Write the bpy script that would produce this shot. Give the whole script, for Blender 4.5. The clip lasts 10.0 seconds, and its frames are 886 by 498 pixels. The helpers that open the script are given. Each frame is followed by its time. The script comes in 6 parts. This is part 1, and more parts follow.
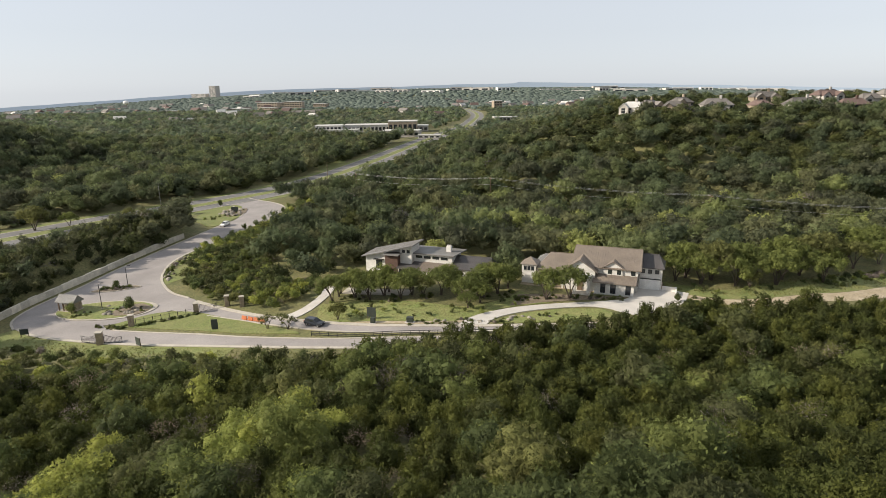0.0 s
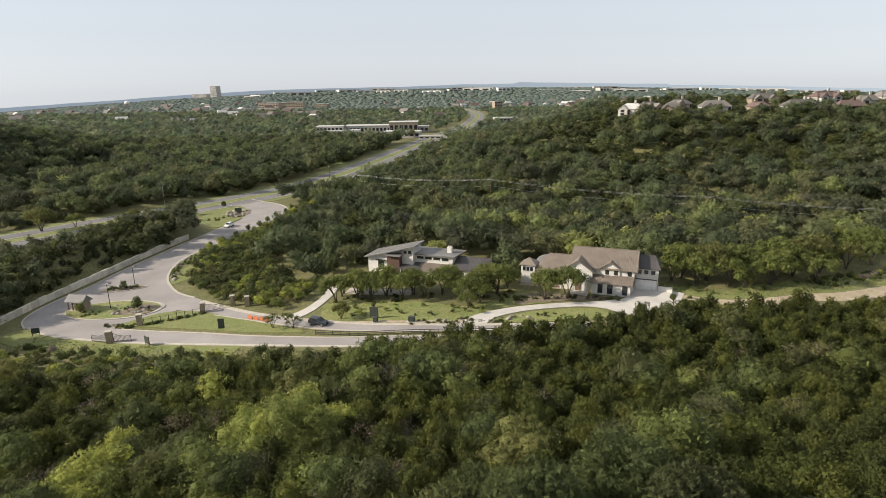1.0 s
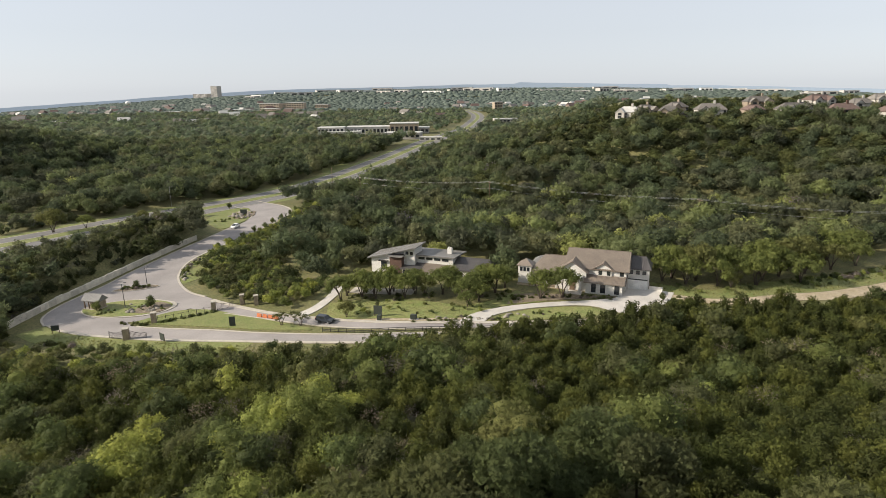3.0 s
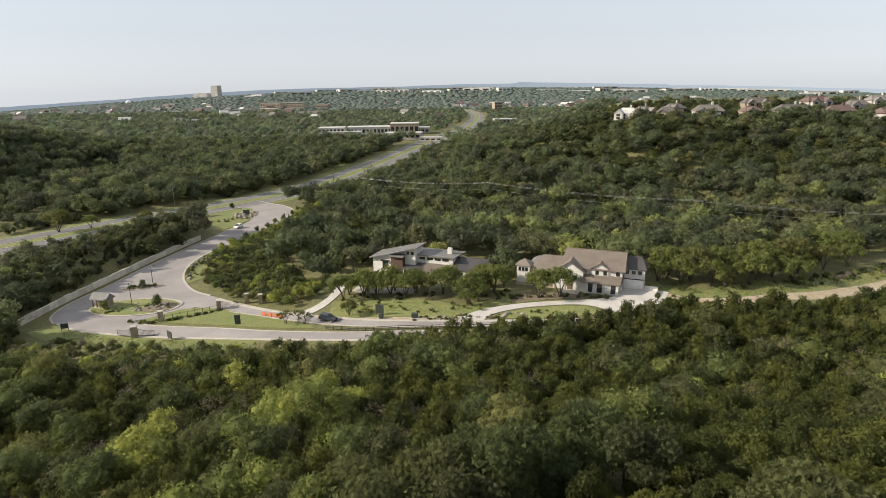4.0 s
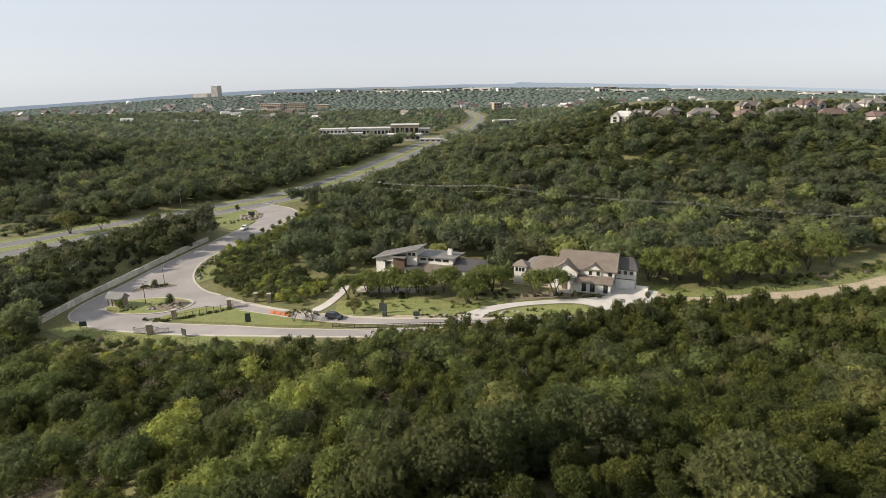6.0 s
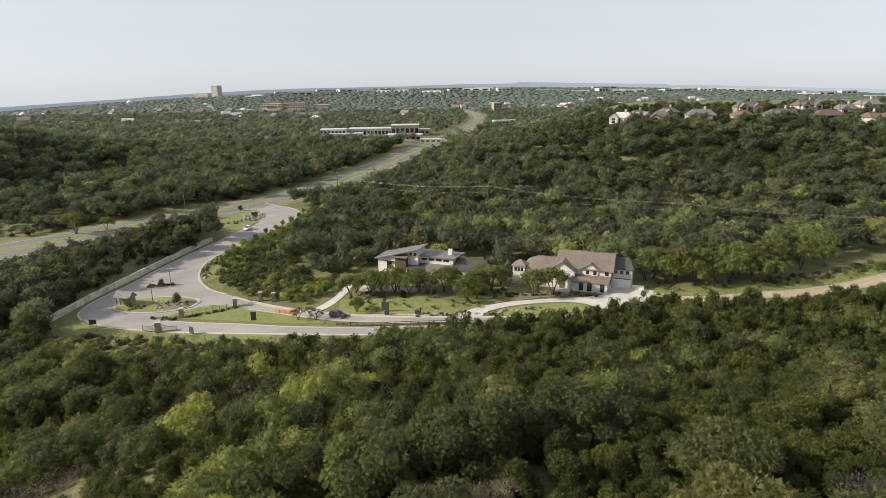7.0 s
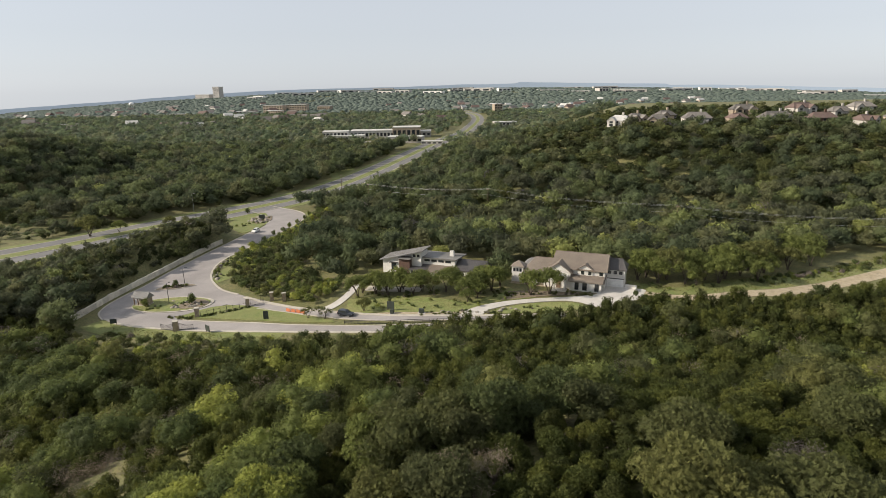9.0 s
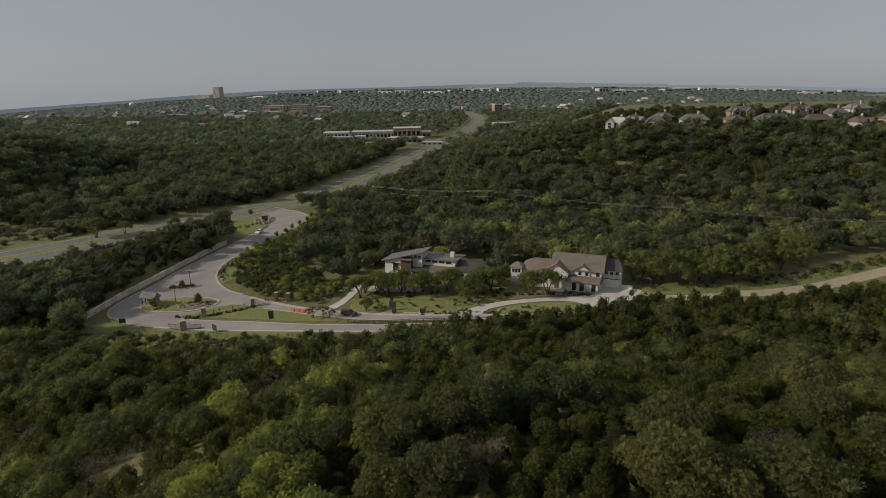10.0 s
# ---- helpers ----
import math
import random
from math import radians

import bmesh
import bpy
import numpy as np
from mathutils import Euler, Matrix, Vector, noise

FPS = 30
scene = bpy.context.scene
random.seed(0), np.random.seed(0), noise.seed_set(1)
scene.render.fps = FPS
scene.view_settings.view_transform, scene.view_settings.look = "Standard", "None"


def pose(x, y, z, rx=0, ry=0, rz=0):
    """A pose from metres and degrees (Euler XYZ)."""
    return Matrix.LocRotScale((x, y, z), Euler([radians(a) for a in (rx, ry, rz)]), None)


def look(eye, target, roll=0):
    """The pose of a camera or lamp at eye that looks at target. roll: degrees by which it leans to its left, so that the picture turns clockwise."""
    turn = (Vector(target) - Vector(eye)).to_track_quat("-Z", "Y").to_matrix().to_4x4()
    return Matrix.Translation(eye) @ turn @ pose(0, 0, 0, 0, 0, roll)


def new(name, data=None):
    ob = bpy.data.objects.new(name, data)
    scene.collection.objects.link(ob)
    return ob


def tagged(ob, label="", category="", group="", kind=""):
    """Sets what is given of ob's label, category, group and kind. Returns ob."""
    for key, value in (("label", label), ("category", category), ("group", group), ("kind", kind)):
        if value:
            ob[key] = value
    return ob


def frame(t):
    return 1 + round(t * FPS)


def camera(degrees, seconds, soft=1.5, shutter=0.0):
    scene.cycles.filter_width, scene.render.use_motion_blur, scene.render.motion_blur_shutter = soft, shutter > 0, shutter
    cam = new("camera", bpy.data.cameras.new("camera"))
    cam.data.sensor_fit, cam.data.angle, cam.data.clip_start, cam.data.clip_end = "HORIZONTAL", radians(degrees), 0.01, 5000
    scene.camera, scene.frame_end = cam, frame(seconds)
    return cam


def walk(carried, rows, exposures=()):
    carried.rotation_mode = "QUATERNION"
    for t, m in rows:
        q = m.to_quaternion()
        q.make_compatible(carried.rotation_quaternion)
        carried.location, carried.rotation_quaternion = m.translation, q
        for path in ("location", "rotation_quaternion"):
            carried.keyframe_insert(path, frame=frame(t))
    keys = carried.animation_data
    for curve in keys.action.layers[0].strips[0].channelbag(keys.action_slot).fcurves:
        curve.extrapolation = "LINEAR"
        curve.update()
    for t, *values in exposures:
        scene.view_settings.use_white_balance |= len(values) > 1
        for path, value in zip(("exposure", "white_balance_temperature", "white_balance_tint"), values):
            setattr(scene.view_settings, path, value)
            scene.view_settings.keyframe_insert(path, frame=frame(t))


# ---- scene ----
cam = camera(74.0, 10.0, soft=0.6)
PATH = [
    (0, (0.051, -0.056, 56.998), (0.038, 1.873, 56.469), -0.9),
    (0.5, (0.044, -1.664, 57.594), (0.029, 0.264, 57.065), -0.9),
    (1, (0.01, -3.329, 58.187), (-0.005, -1.4, 57.658), -0.9),
    (1.5, (-0.03, -5.011, 58.727), (-0.044, -3.082, 58.197), -0.9),
    (2, (-0.029, -6.688, 59.313), (-0.043, -4.759, 58.784), -0.9),
    (2.5, (-0.016, -8.389, 59.881), (-0.031, -6.46, 59.352), -0.9),
    (4, (-0.097, -13.584, 61.626), (-0.112, -11.656, 61.095), -0.8),
    (4.5, (-0.158, -15.401, 62.215), (-0.173, -13.472, 61.684), -0.8),
    (5, (-0.168, -17.209, 62.81), (-0.183, -15.281, 62.279), -0.8),
    (5.5, (-0.18, -19.044, 63.455), (-0.194, -17.116, 62.924), -0.8),
    (7, (-0.358, -24.958, 65.395), (-0.372, -23.03, 64.862), -0.8),
    (7.5, (-0.435, -27.008, 66.047), (-0.45, -25.08, 65.515), -0.9),
    (8, (-0.467, -29.113, 66.782), (-0.483, -27.185, 66.249), -0.9),
    (8.5, (-0.535, -31.295, 67.547), (-0.552, -29.367, 67.014), -0.9),
    (9, (-0.584, -33.441, 68.341), (-0.602, -31.513, 67.808), -1.0),
    (9.5, (-0.689, -35.603, 69.171), (-0.706, -33.676, 68.638), -1.0),
    (10, (-0.728, -37.738, 69.983), (-0.746, -35.811, 69.45), -1.0),
]
walk(cam, [(t, look(eye, target, roll)) for t, eye, target, roll in PATH],
     exposures=[(0, 0.68), (8.6, 0.68), (9.0, 0.57), (9.5, 0.08), (10, -0.48)])

# ---- light ----
SUN_DIR = Vector((-0.97, -0.10, 0.50)).normalized()
SUN_ELEV = math.asin(SUN_DIR.z)
world = bpy.data.worlds.new("world")
scene.world = world
world.use_nodes = True
wn = world.node_tree.nodes
sky = wn.new("ShaderNodeTexSky")
sky.sky_type, sky.sun_disc = "NISHITA", False
sky.sun_elevation = SUN_ELEV
sky.sun_rotation = math.atan2(SUN_DIR.x, SUN_DIR.y)
sky.air_density, sky.dust_density, sky.ozone_density = 1.0, 0.6, 1.5
wn["Background"].inputs["Strength"].default_value = 0.09
haze = wn.new("ShaderNodeHueSaturation")
haze.inputs["Saturation"].default_value = 0.38
cool = wn.new("ShaderNodeMix")
cool.data_type, cool.blend_type = "RGBA", "MULTIPLY"
cool.inputs["Factor"].default_value = 1.0
cool.inputs["B"].default_value = (0.92, 0.97, 1.06, 1)
world.node_tree.links.new(sky.outputs[0], haze.inputs["Color"])
world.node_tree.links.new(haze.outputs[0], cool.inputs["A"])
veil = wn.new("ShaderNodeMix")
veil.data_type = "RGBA"
veil.inputs["Factor"].default_value = 0.68
veil.inputs["B"].default_value = (4.95, 5.2, 5.55, 1)
world.node_tree.links.new(cool.outputs["Result"], veil.inputs["A"])
world.node_tree.links.new(veil.outputs["Result"], wn["Background"].inputs["Color"])
sun_data = bpy.data.lights.new("sun", "SUN")
sun_data.energy, sun_data.angle, sun_data.color = 4.6, radians(0.6), (1.0, 0.9, 0.76)
sun = new("sun", sun_data)
sun.matrix_world = look(SUN_DIR * 300, (0, 0, 0))


# ---- materials ----
def material(name, colour, rough=0.8, metal=0.0, second=None, scale=0.5, fine=8.0, bump=0.2, island=0.0, per_object=0.0, spec=0.3, transl=0.0, contrast=0.6, dist=0.05, holes=0.0, grain=0.14):
    """A surface with stains at one scale and grain at another; island and per_object vary it piece by piece."""
    m = bpy.data.materials.new(name)
    m.use_nodes = True
    t = m.node_tree
    n, l = t.nodes, t.links
    b = n["Principled BSDF"]
    b.inputs["Roughness"].default_value, b.inputs["Metallic"].default_value = rough, metal
    b.inputs["Specular IOR Level"].default_value = spec
    geo = n.new("ShaderNodeNewGeometry")
    big, small = n.new("ShaderNodeTexNoise"), n.new("ShaderNodeTexNoise")
    for node, s, d in ((big, scale, 4.0), (small, fine, 3.0)):
        node.inputs["Scale"].default_value, node.inputs["Detail"].default_value = s, d
        l.new(geo.outputs["Position"], node.inputs["Vector"])
    ramp = n.new("ShaderNodeMapRange")
    ramp.inputs["From Min"].default_value, ramp.inputs["From Max"].default_value = 0.5 - 0.3 * contrast, 0.5 + 0.3 * contrast
    l.new(big.outputs["Fac"], ramp.inputs["Value"])
    mix = n.new("ShaderNodeMix")
    mix.data_type = "RGBA"
    other = second or tuple(c * 0.75 for c in colour)
    mix.inputs["A"].default_value, mix.inputs["B"].default_value = (*colour, 1), (*other, 1)
    l.new(ramp.outputs["Result"], mix.inputs["Factor"])
    hsv = n.new("ShaderNodeHueSaturation")
    l.new(mix.outputs["Result"], hsv.inputs["Color"])
    value = n.new("ShaderNodeMapRange")
    value.inputs["From Min"].default_value, value.inputs["From Max"].default_value = 0.3, 0.7
    value.inputs["To Min"].default_value, value.inputs["To Max"].default_value = 1 - grain, 1 + grain
    l.new(small.outputs["Fac"], value.inputs["Value"])
    out = value.outputs["Result"]
    for amount, source in ((island, geo.outputs["Random Per Island"]), (per_object, None)):
        if amount:
            if source is None:
                source = n.new("ShaderNodeObjectInfo").outputs["Random"]
            r = n.new("ShaderNodeMapRange")
            r.inputs["To Min"].default_value, r.inputs["To Max"].default_value = 1 - amount, 1 + amount
            l.new(source, r.inputs["Value"])
            mul = n.new("ShaderNodeMath")
            mul.operation = "MULTIPLY"
            l.new(out, mul.inputs[0]), l.new(r.outputs["Result"], mul.inputs[1])
            out = mul.outputs[0]
    l.new(out, hsv.inputs["Value"])
    l.new(hsv.outputs["Color"], b.inputs["Base Color"])
    if bump:
        bp = n.new("ShaderNodeBump")
        bp.inputs["Strength"].default_value, bp.inputs["Distance"].default_value = bump, dist
        l.new(small.outputs["Fac"], bp.inputs["Height"])
        l.new(bp.outputs["Normal"], b.inputs["Normal"])
    if transl:
        tr = n.new("ShaderNodeBsdfTranslucent")
        l.new(hsv.outputs["Color"], tr.inputs["Color"])
        ms = n.new("ShaderNodeMixShader")
        ms.inputs[0].default_value = transl
        l.new(b.outputs[0], ms.inputs[1]), l.new(tr.outputs[0], ms.inputs[2])
        surface = ms.outputs[0]
        if holes:
            # gaps between the leaves of a spray
            gap, cut, clear, leafy = n.new("ShaderNodeTexNoise"), n.new("ShaderNodeMath"), n.new("ShaderNodeBsdfTransparent"), n.new("ShaderNodeMixShader")
            gap.inputs["Scale"].default_value, gap.inputs["Detail"].default_value, gap.inputs["Roughness"].default_value = holes, 1.0, 0.6
            cut.operation, cut.inputs[1].default_value = "GREATER_THAN", 0.47
            l.new(geo.outputs["Position"], gap.inputs["Vector"])
            l.new(gap.outputs["Fac"], cut.inputs[0])
            l.new(cut.outputs[0], leafy.inputs[0])
            l.new(clear.outputs[0], leafy.inputs[1]), l.new(surface, leafy.inputs[2])
            surface = leafy.outputs[0]
        l.new(surface, n["Material Output"].inputs["Surface"])
    return m


LEAF = dict(rough=0.75, spec=0.15, scale=0.09, fine=1.2, bump=0, transl=0.46, contrast=1.0)
def tints(name, a, b, holes):
    """Three shades of one foliage, so that neighbouring crowns differ."""
    return [material(name, tuple(c * f * g for c, g in zip(a, w)), second=tuple(c * f * g for c, g in zip(b, w)), island=0.3, holes=holes, **LEAF)
            for f, w in ((0.78, (1.0, 1.0, 1.1)), (1.0, (1.0, 1.0, 1.0)), (1.25, (1.06, 1.0, 0.9)))]


COLOURS = {"juniper": ((0.060, 0.075, 0.020), (0.082, 0.090, 0.026)), "oak": ((0.110, 0.131, 0.044), (0.086, 0.110, 0.040)),
           "spring": ((0.225, 0.25, 0.066), (0.175, 0.205, 0.056)), "olive": ((0.114, 0.120, 0.046), (0.090, 0.102, 0.040)), "bare": ((0.21, 0.18, 0.155), (0.165, 0.14, 0.12))}
# foliage with leaf gaps of three sizes: small sprays, whole boughs, far boughs
M_juniper, M_oak, M_bright, M_olive, M_twig = [tints(k + "_leaves", *COLOURS[k], 15.0) for k in COLOURS]
BOUGHS = [m for k in COLOURS for m in tints(k + "_boughs", *COLOURS[k], 8.0)]
# far sets: distance haze put into the colours, bluer, on the plain also lighter
HAZED_BOUGHS = [m for k in COLOURS for m in tints(k + "_hazed_boughs", *[(r, g, b * 1.4) for r, g, b in COLOURS[k]], 3.6)]
HAZED_WOODS = [m for k in COLOURS for m in tints(k + "_hazed_woods", *[(r * 1.2, g * 1.25, b * 2.1) for r, g, b in COLOURS[k]], 1.8)]
M_bark = material("bark", (0.09, 0.07, 0.055), fine=12, bump=0.6)
# greyed blue-green: distance haze is put into the far woods' base colour
M_hazed_farwood = material("far_woodland", (0.062, 0.084, 0.068), second=(0.092, 0.112, 0.090), scale=0.02, fine=0.25, bump=0, island=0.14, contrast=1.0)
M_soil = material("woodland_floor", (0.095, 0.105, 0.038), second=(0.165, 0.145, 0.065), scale=0.2, fine=1.8, bump=0.7, grain=0.4, contrast=1.0)
M_grass = material("grass", (0.12, 0.155, 0.042), second=(0.195, 0.19, 0.075), scale=0.3, fine=3, bump=0.6, grain=0.32, contrast=1.0)
M_lawn = material("lawn", (0.125, 0.17, 0.045), second=(0.235, 0.22, 0.09), scale=0.34, fine=2.6, bump=0.5, grain=0.34, contrast=1.0)
M_bed = material("planting_bed", (0.22, 0.18, 0.13), second=(0.14, 0.11, 0.075), scale=0.6, fine=3, bump=0.6, grain=0.35, contrast=1.0)
M_earth = material("bare_earth", (0.42, 0.35, 0.26), second=(0.27, 0.22, 0.13), scale=0.35, fine=2.5, bump=0.4, grain=0.3, contrast=1.0)
M_asphalt = material("worn_asphalt", (0.235, 0.215, 0.205), second=(0.30, 0.275, 0.26), scale=0.12, fine=5, bump=0.15)
M_highway = material("highway_asphalt", (0.135, 0.13, 0.126), second=(0.175, 0.168, 0.16), scale=0.1, fine=4, bump=0.1)
M_concrete = material("pale_concrete", (0.50, 0.47, 0.43), second=(0.42, 0.395, 0.36), scale=0.3, fine=6, bump=0.1)
M_kerb = material("kerb_concrete", (0.44, 0.40, 0.34), second=(0.34, 0.31, 0.26), scale=0.6, fine=6, bump=0.15)
M_paint = material("road_paint", (0.7, 0.66, 0.5), scale=1, fine=8, bump=0)
M_limestone = material("limestone_blocks", (0.62, 0.57, 0.48), second=(0.48, 0.44, 0.37), scale=0.7, fine=5, bump=0.5, per_object=0.18)
M_stucco = material("white_stucco", (0.62, 0.60, 0.56), second=(0.54, 0.52, 0.485), scale=0.5, fine=15, bump=0.15)
M_grey_stucco = material("grey_stucco", (0.62, 0.60, 0.57), second=(0.55, 0.53, 0.5), scale=0.5, fine=15, bump=0.15)
M_brown_roof = material("brown_metal_roof", (0.20, 0.165, 0.13), second=(0.16, 0.13, 0.105), rough=0.5, metal=0.0, spec=0.5, scale=0.4, fine=3, bump=0.05)
# dark metal of the modern house; also stands in for shade on the garage roof
M_dark_roof = material("dark_and_shaded_metal_roof", (0.065, 0.06, 0.06), second=(0.085, 0.078, 0.075), rough=0.5, spec=0.4, scale=0.4, fine=3, bump=0.05)
M_grey_roof = material("grey_metal_roof", (0.19, 0.182, 0.172), second=(0.15, 0.145, 0.138), rough=0.5, spec=0.5, scale=0.4, fine=3, bump=0.05)
M_shingle = material("grey_shingles", (0.17, 0.155, 0.14), second=(0.12, 0.11, 0.10), scale=0.4, fine=3, bump=0.3, per_object=0.3)
M_redshingle = material("red_brown_shingles", (0.125, 0.088, 0.075), second=(0.10, 0.07, 0.062), scale=0.4, fine=3, bump=0.3, per_object=0.2)
M_brick = material("brown_brick", (0.105, 0.062, 0.046), second=(0.08, 0.05, 0.04), scale=0.8, fine=9, bump=0.3)
M_tanwall = material("tan_masonry", (0.34, 0.28, 0.21), second=(0.27, 0.22, 0.17), scale=0.4, fine=4, bump=0.2, per_object=0.3)
M_palewall = material("pale_siding", (0.46, 0.43, 0.39), second=(0.38, 0.36, 0.33), scale=0.4, fine=4, bump=0.1, per_object=0.15)
M_stone = material("tan_stone", (0.34, 0.28, 0.20), second=(0.24, 0.19, 0.135), scale=1.2, fine=6, bump=0.5)
M_rock = material("landscape_boulder", (0.27, 0.245, 0.205), second=(0.18, 0.16, 0.13), scale=0.9, fine=5, bump=0.6, per_object=0.25)
M_glass = material("window_glass", (0.025, 0.03, 0.035), rough=0.08, spec=0.6, bump=0, scale=0.5)
M_frame = material("dark_frame", (0.03, 0.028, 0.026), rough=0.5, bump=0)
M_black = material("black_metal", (0.025, 0.025, 0.025), rough=0.45, spec=0.5, bump=0)
M_wood = material("weathered_wood", (0.16, 0.11, 0.07), second=(0.11, 0.08, 0.055), scale=0.8, fine=9, bump=0.3)
M_white = material("white_paint", (0.8, 0.79, 0.76), rough=0.35, spec=0.5, bump=0)
M_darkcar = material("dark_car_paint", (0.03, 0.035, 0.045), rough=0.25, spec=0.6, bump=0)
M_red = material("red_paint", (0.5, 0.03, 0.025), rough=0.3, spec=0.5, bump=0)
M_orange = material("orange_plastic", (0.55, 0.19, 0.09), rough=0.5, bump=0)
M_rubber = material("tyre_rubber", (0.02, 0.02, 0.02), rough=0.9, bump=0)
M_steel = material("galvanised_steel", (0.42, 0.42, 0.42), rough=0.45, metal=0.6, bump=0)
M_sign = material("green_grey_sign", (0.05, 0.06, 0.05), rough=0.6, bump=0)
M_commercial = material("commercial_wall", (0.50, 0.47, 0.44), second=(0.42, 0.40, 0.37), scale=0.1, fine=2, bump=0.1, per_object=0.2)
M_flatroof = material("flat_roof", (0.50, 0.49, 0.46), second=(0.40, 0.39, 0.37), scale=0.1, fine=2, bump=0.1)
M_lamp = material("red_lens", (0.4, 0.02, 0.02), rough=0.2, bump=0)


# ---- builders ----
def link(name, me, parent=None, label="", mat=None):
    ob = new(name, me)
    if mat is not None and not me.materials:
        for m in (mat if isinstance(mat, (list, tuple)) else [mat]):
            me.materials.append(m)
    if parent is not None:
        ob.parent = parent
    return tagged(ob, label) if label else ob


def part(name, bm, mat, parent=None, label=""):
    me = bpy.data.meshes.new(name)
    bm.to_mesh(me)
    bm.free()
    return link(name, me, parent, label, mat)


def thing(name, m, label, category, group="", kind=""):
    ob = new(name)
    ob.empty_display_size = 0.3
    ob.matrix_world = m
    return tagged(ob, label, category, group, kind)


def array_mesh(name, verts, faces, mats, index=None):
    """A mesh from arrays; all faces have the same number of corners."""
    me = bpy.data.meshes.new(name)
    k = faces.shape[1]
    me.vertices.add(len(verts))
    me.vertices.foreach_set("co", np.ascontiguousarray(verts, np.float32).ravel())
    me.loops.add(faces.size)
    me.loops.foreach_set("vertex_index", np.ascontiguousarray(faces, np.int32).ravel())
    me.polygons.add(len(faces))
    me.polygons.foreach_set("loop_start", np.arange(0, faces.size, k, dtype=np.int32))
    for m in mats:
        me.materials.append(m)
    if index is not None:
        me.polygons.foreach_set("material_index", np.ascontiguousarray(index, np.int32))
    me.update(calc_edges=True)
    return me


def box(bm, x0, x1, y0, y1, z0, z1, bevel=0.0):
    r = bmesh.ops.create_cube(bm, size=1.0, matrix=Matrix.LocRotScale(((x0 + x1) / 2, (y0 + y1) / 2, (z0 + z1) / 2), None, (x1 - x0, y1 - y0, z1 - z0)))
    if bevel:
        edges = list({e for v in r["verts"] for e in v.link_edges})
        bmesh.ops.bevel(bm, geom=edges, offset=bevel, segments=2, affect="EDGES")
    return bm


def boxed(name, x0, x1, y0, y1, z0, z1, mat, parent=None, bevel=0.0, label=""):
    return part(name, box(bmesh.new(), x0, x1, y0, y1, z0, z1, bevel), mat, parent, label)


def tube(bm, a, b, r0, r1, seg=8):
    a, b = Vector(a), Vector(b)
    m = Matrix.Translation((a + b) / 2) @ (b - a).to_track_quat("Z", "Y").to_matrix().to_4x4()
    bmesh.ops.create_cone(bm, cap_ends=True, segments=seg, radius1=r0, radius2=r1, depth=(b - a).length, matrix=m)
    return bm


def prism(bm, corners, z_low, z_high):
    """A solid between a plan outline's lower and upper heights; heights are one number or one for each corner."""
    n = len(corners)
    lo = z_low if isinstance(z_low, (list, tuple)) else [z_low] * n
    hi = z_high if isinstance(z_high, (list, tuple)) else [z_high] * n
    a = [bm.verts.new((x, y, z)) for (x, y), z in zip(corners, lo)]
    b = [bm.verts.new((x, y, z)) for (x, y), z in zip(corners, hi)]
    bm.faces.new(a[::-1]), bm.faces.new(b)
    for i in range(n):
        j = (i + 1) % n
        bm.faces.new((a[i], a[j], b[j], b[i]))
    bmesh.ops.recalc_face_normals(bm, faces=bm.faces)
    return bm


def slab(bm, pts, thick=0.18):
    """A roof slab: the outline's points in space, and its thickness downwards."""
    return prism(bm, [(p[0], p[1]) for p in pts], [p[2] - thick for p in pts], [p[2] for p in pts])


def seams(name, origin, along, up, n, mat, parent, width=0.07, height=0.06):
    """Standing seams on a roof slope: n ribs between the eave (origin, along) and the ridge (up)."""
    origin, along, up = Vector(origin), Vector(along), Vector(up)
    nrm = along.cross(up).normalized()
    if nrm.z < 0:
        nrm = -nrm
    side = along.normalized() * width / 2
    bm = bmesh.new()
    for i in range(n + 1):
        p = origin + along * (i / n)
        q = p + up
        vs = [bm.verts.new(c) for c in (p - side, p + side, p + side + nrm * height, p - side + nrm * height, q - side, q + side, q + side + nrm * height, q - side + nrm * height)]
        for f in ((3, 2, 6, 7), (0, 3, 7, 4), (2, 1, 5, 6), (0, 1, 2, 3), (4, 7, 6, 5)):
            bm.faces.new([vs[k] for k in f])
    return part(name, bm, mat, parent)


# ---- ground ----
def ss(a, b, v):
    t = np.clip((v - a) / (b - a), 0.0, 1.0)
    return t * t * (3 - 2 * t)


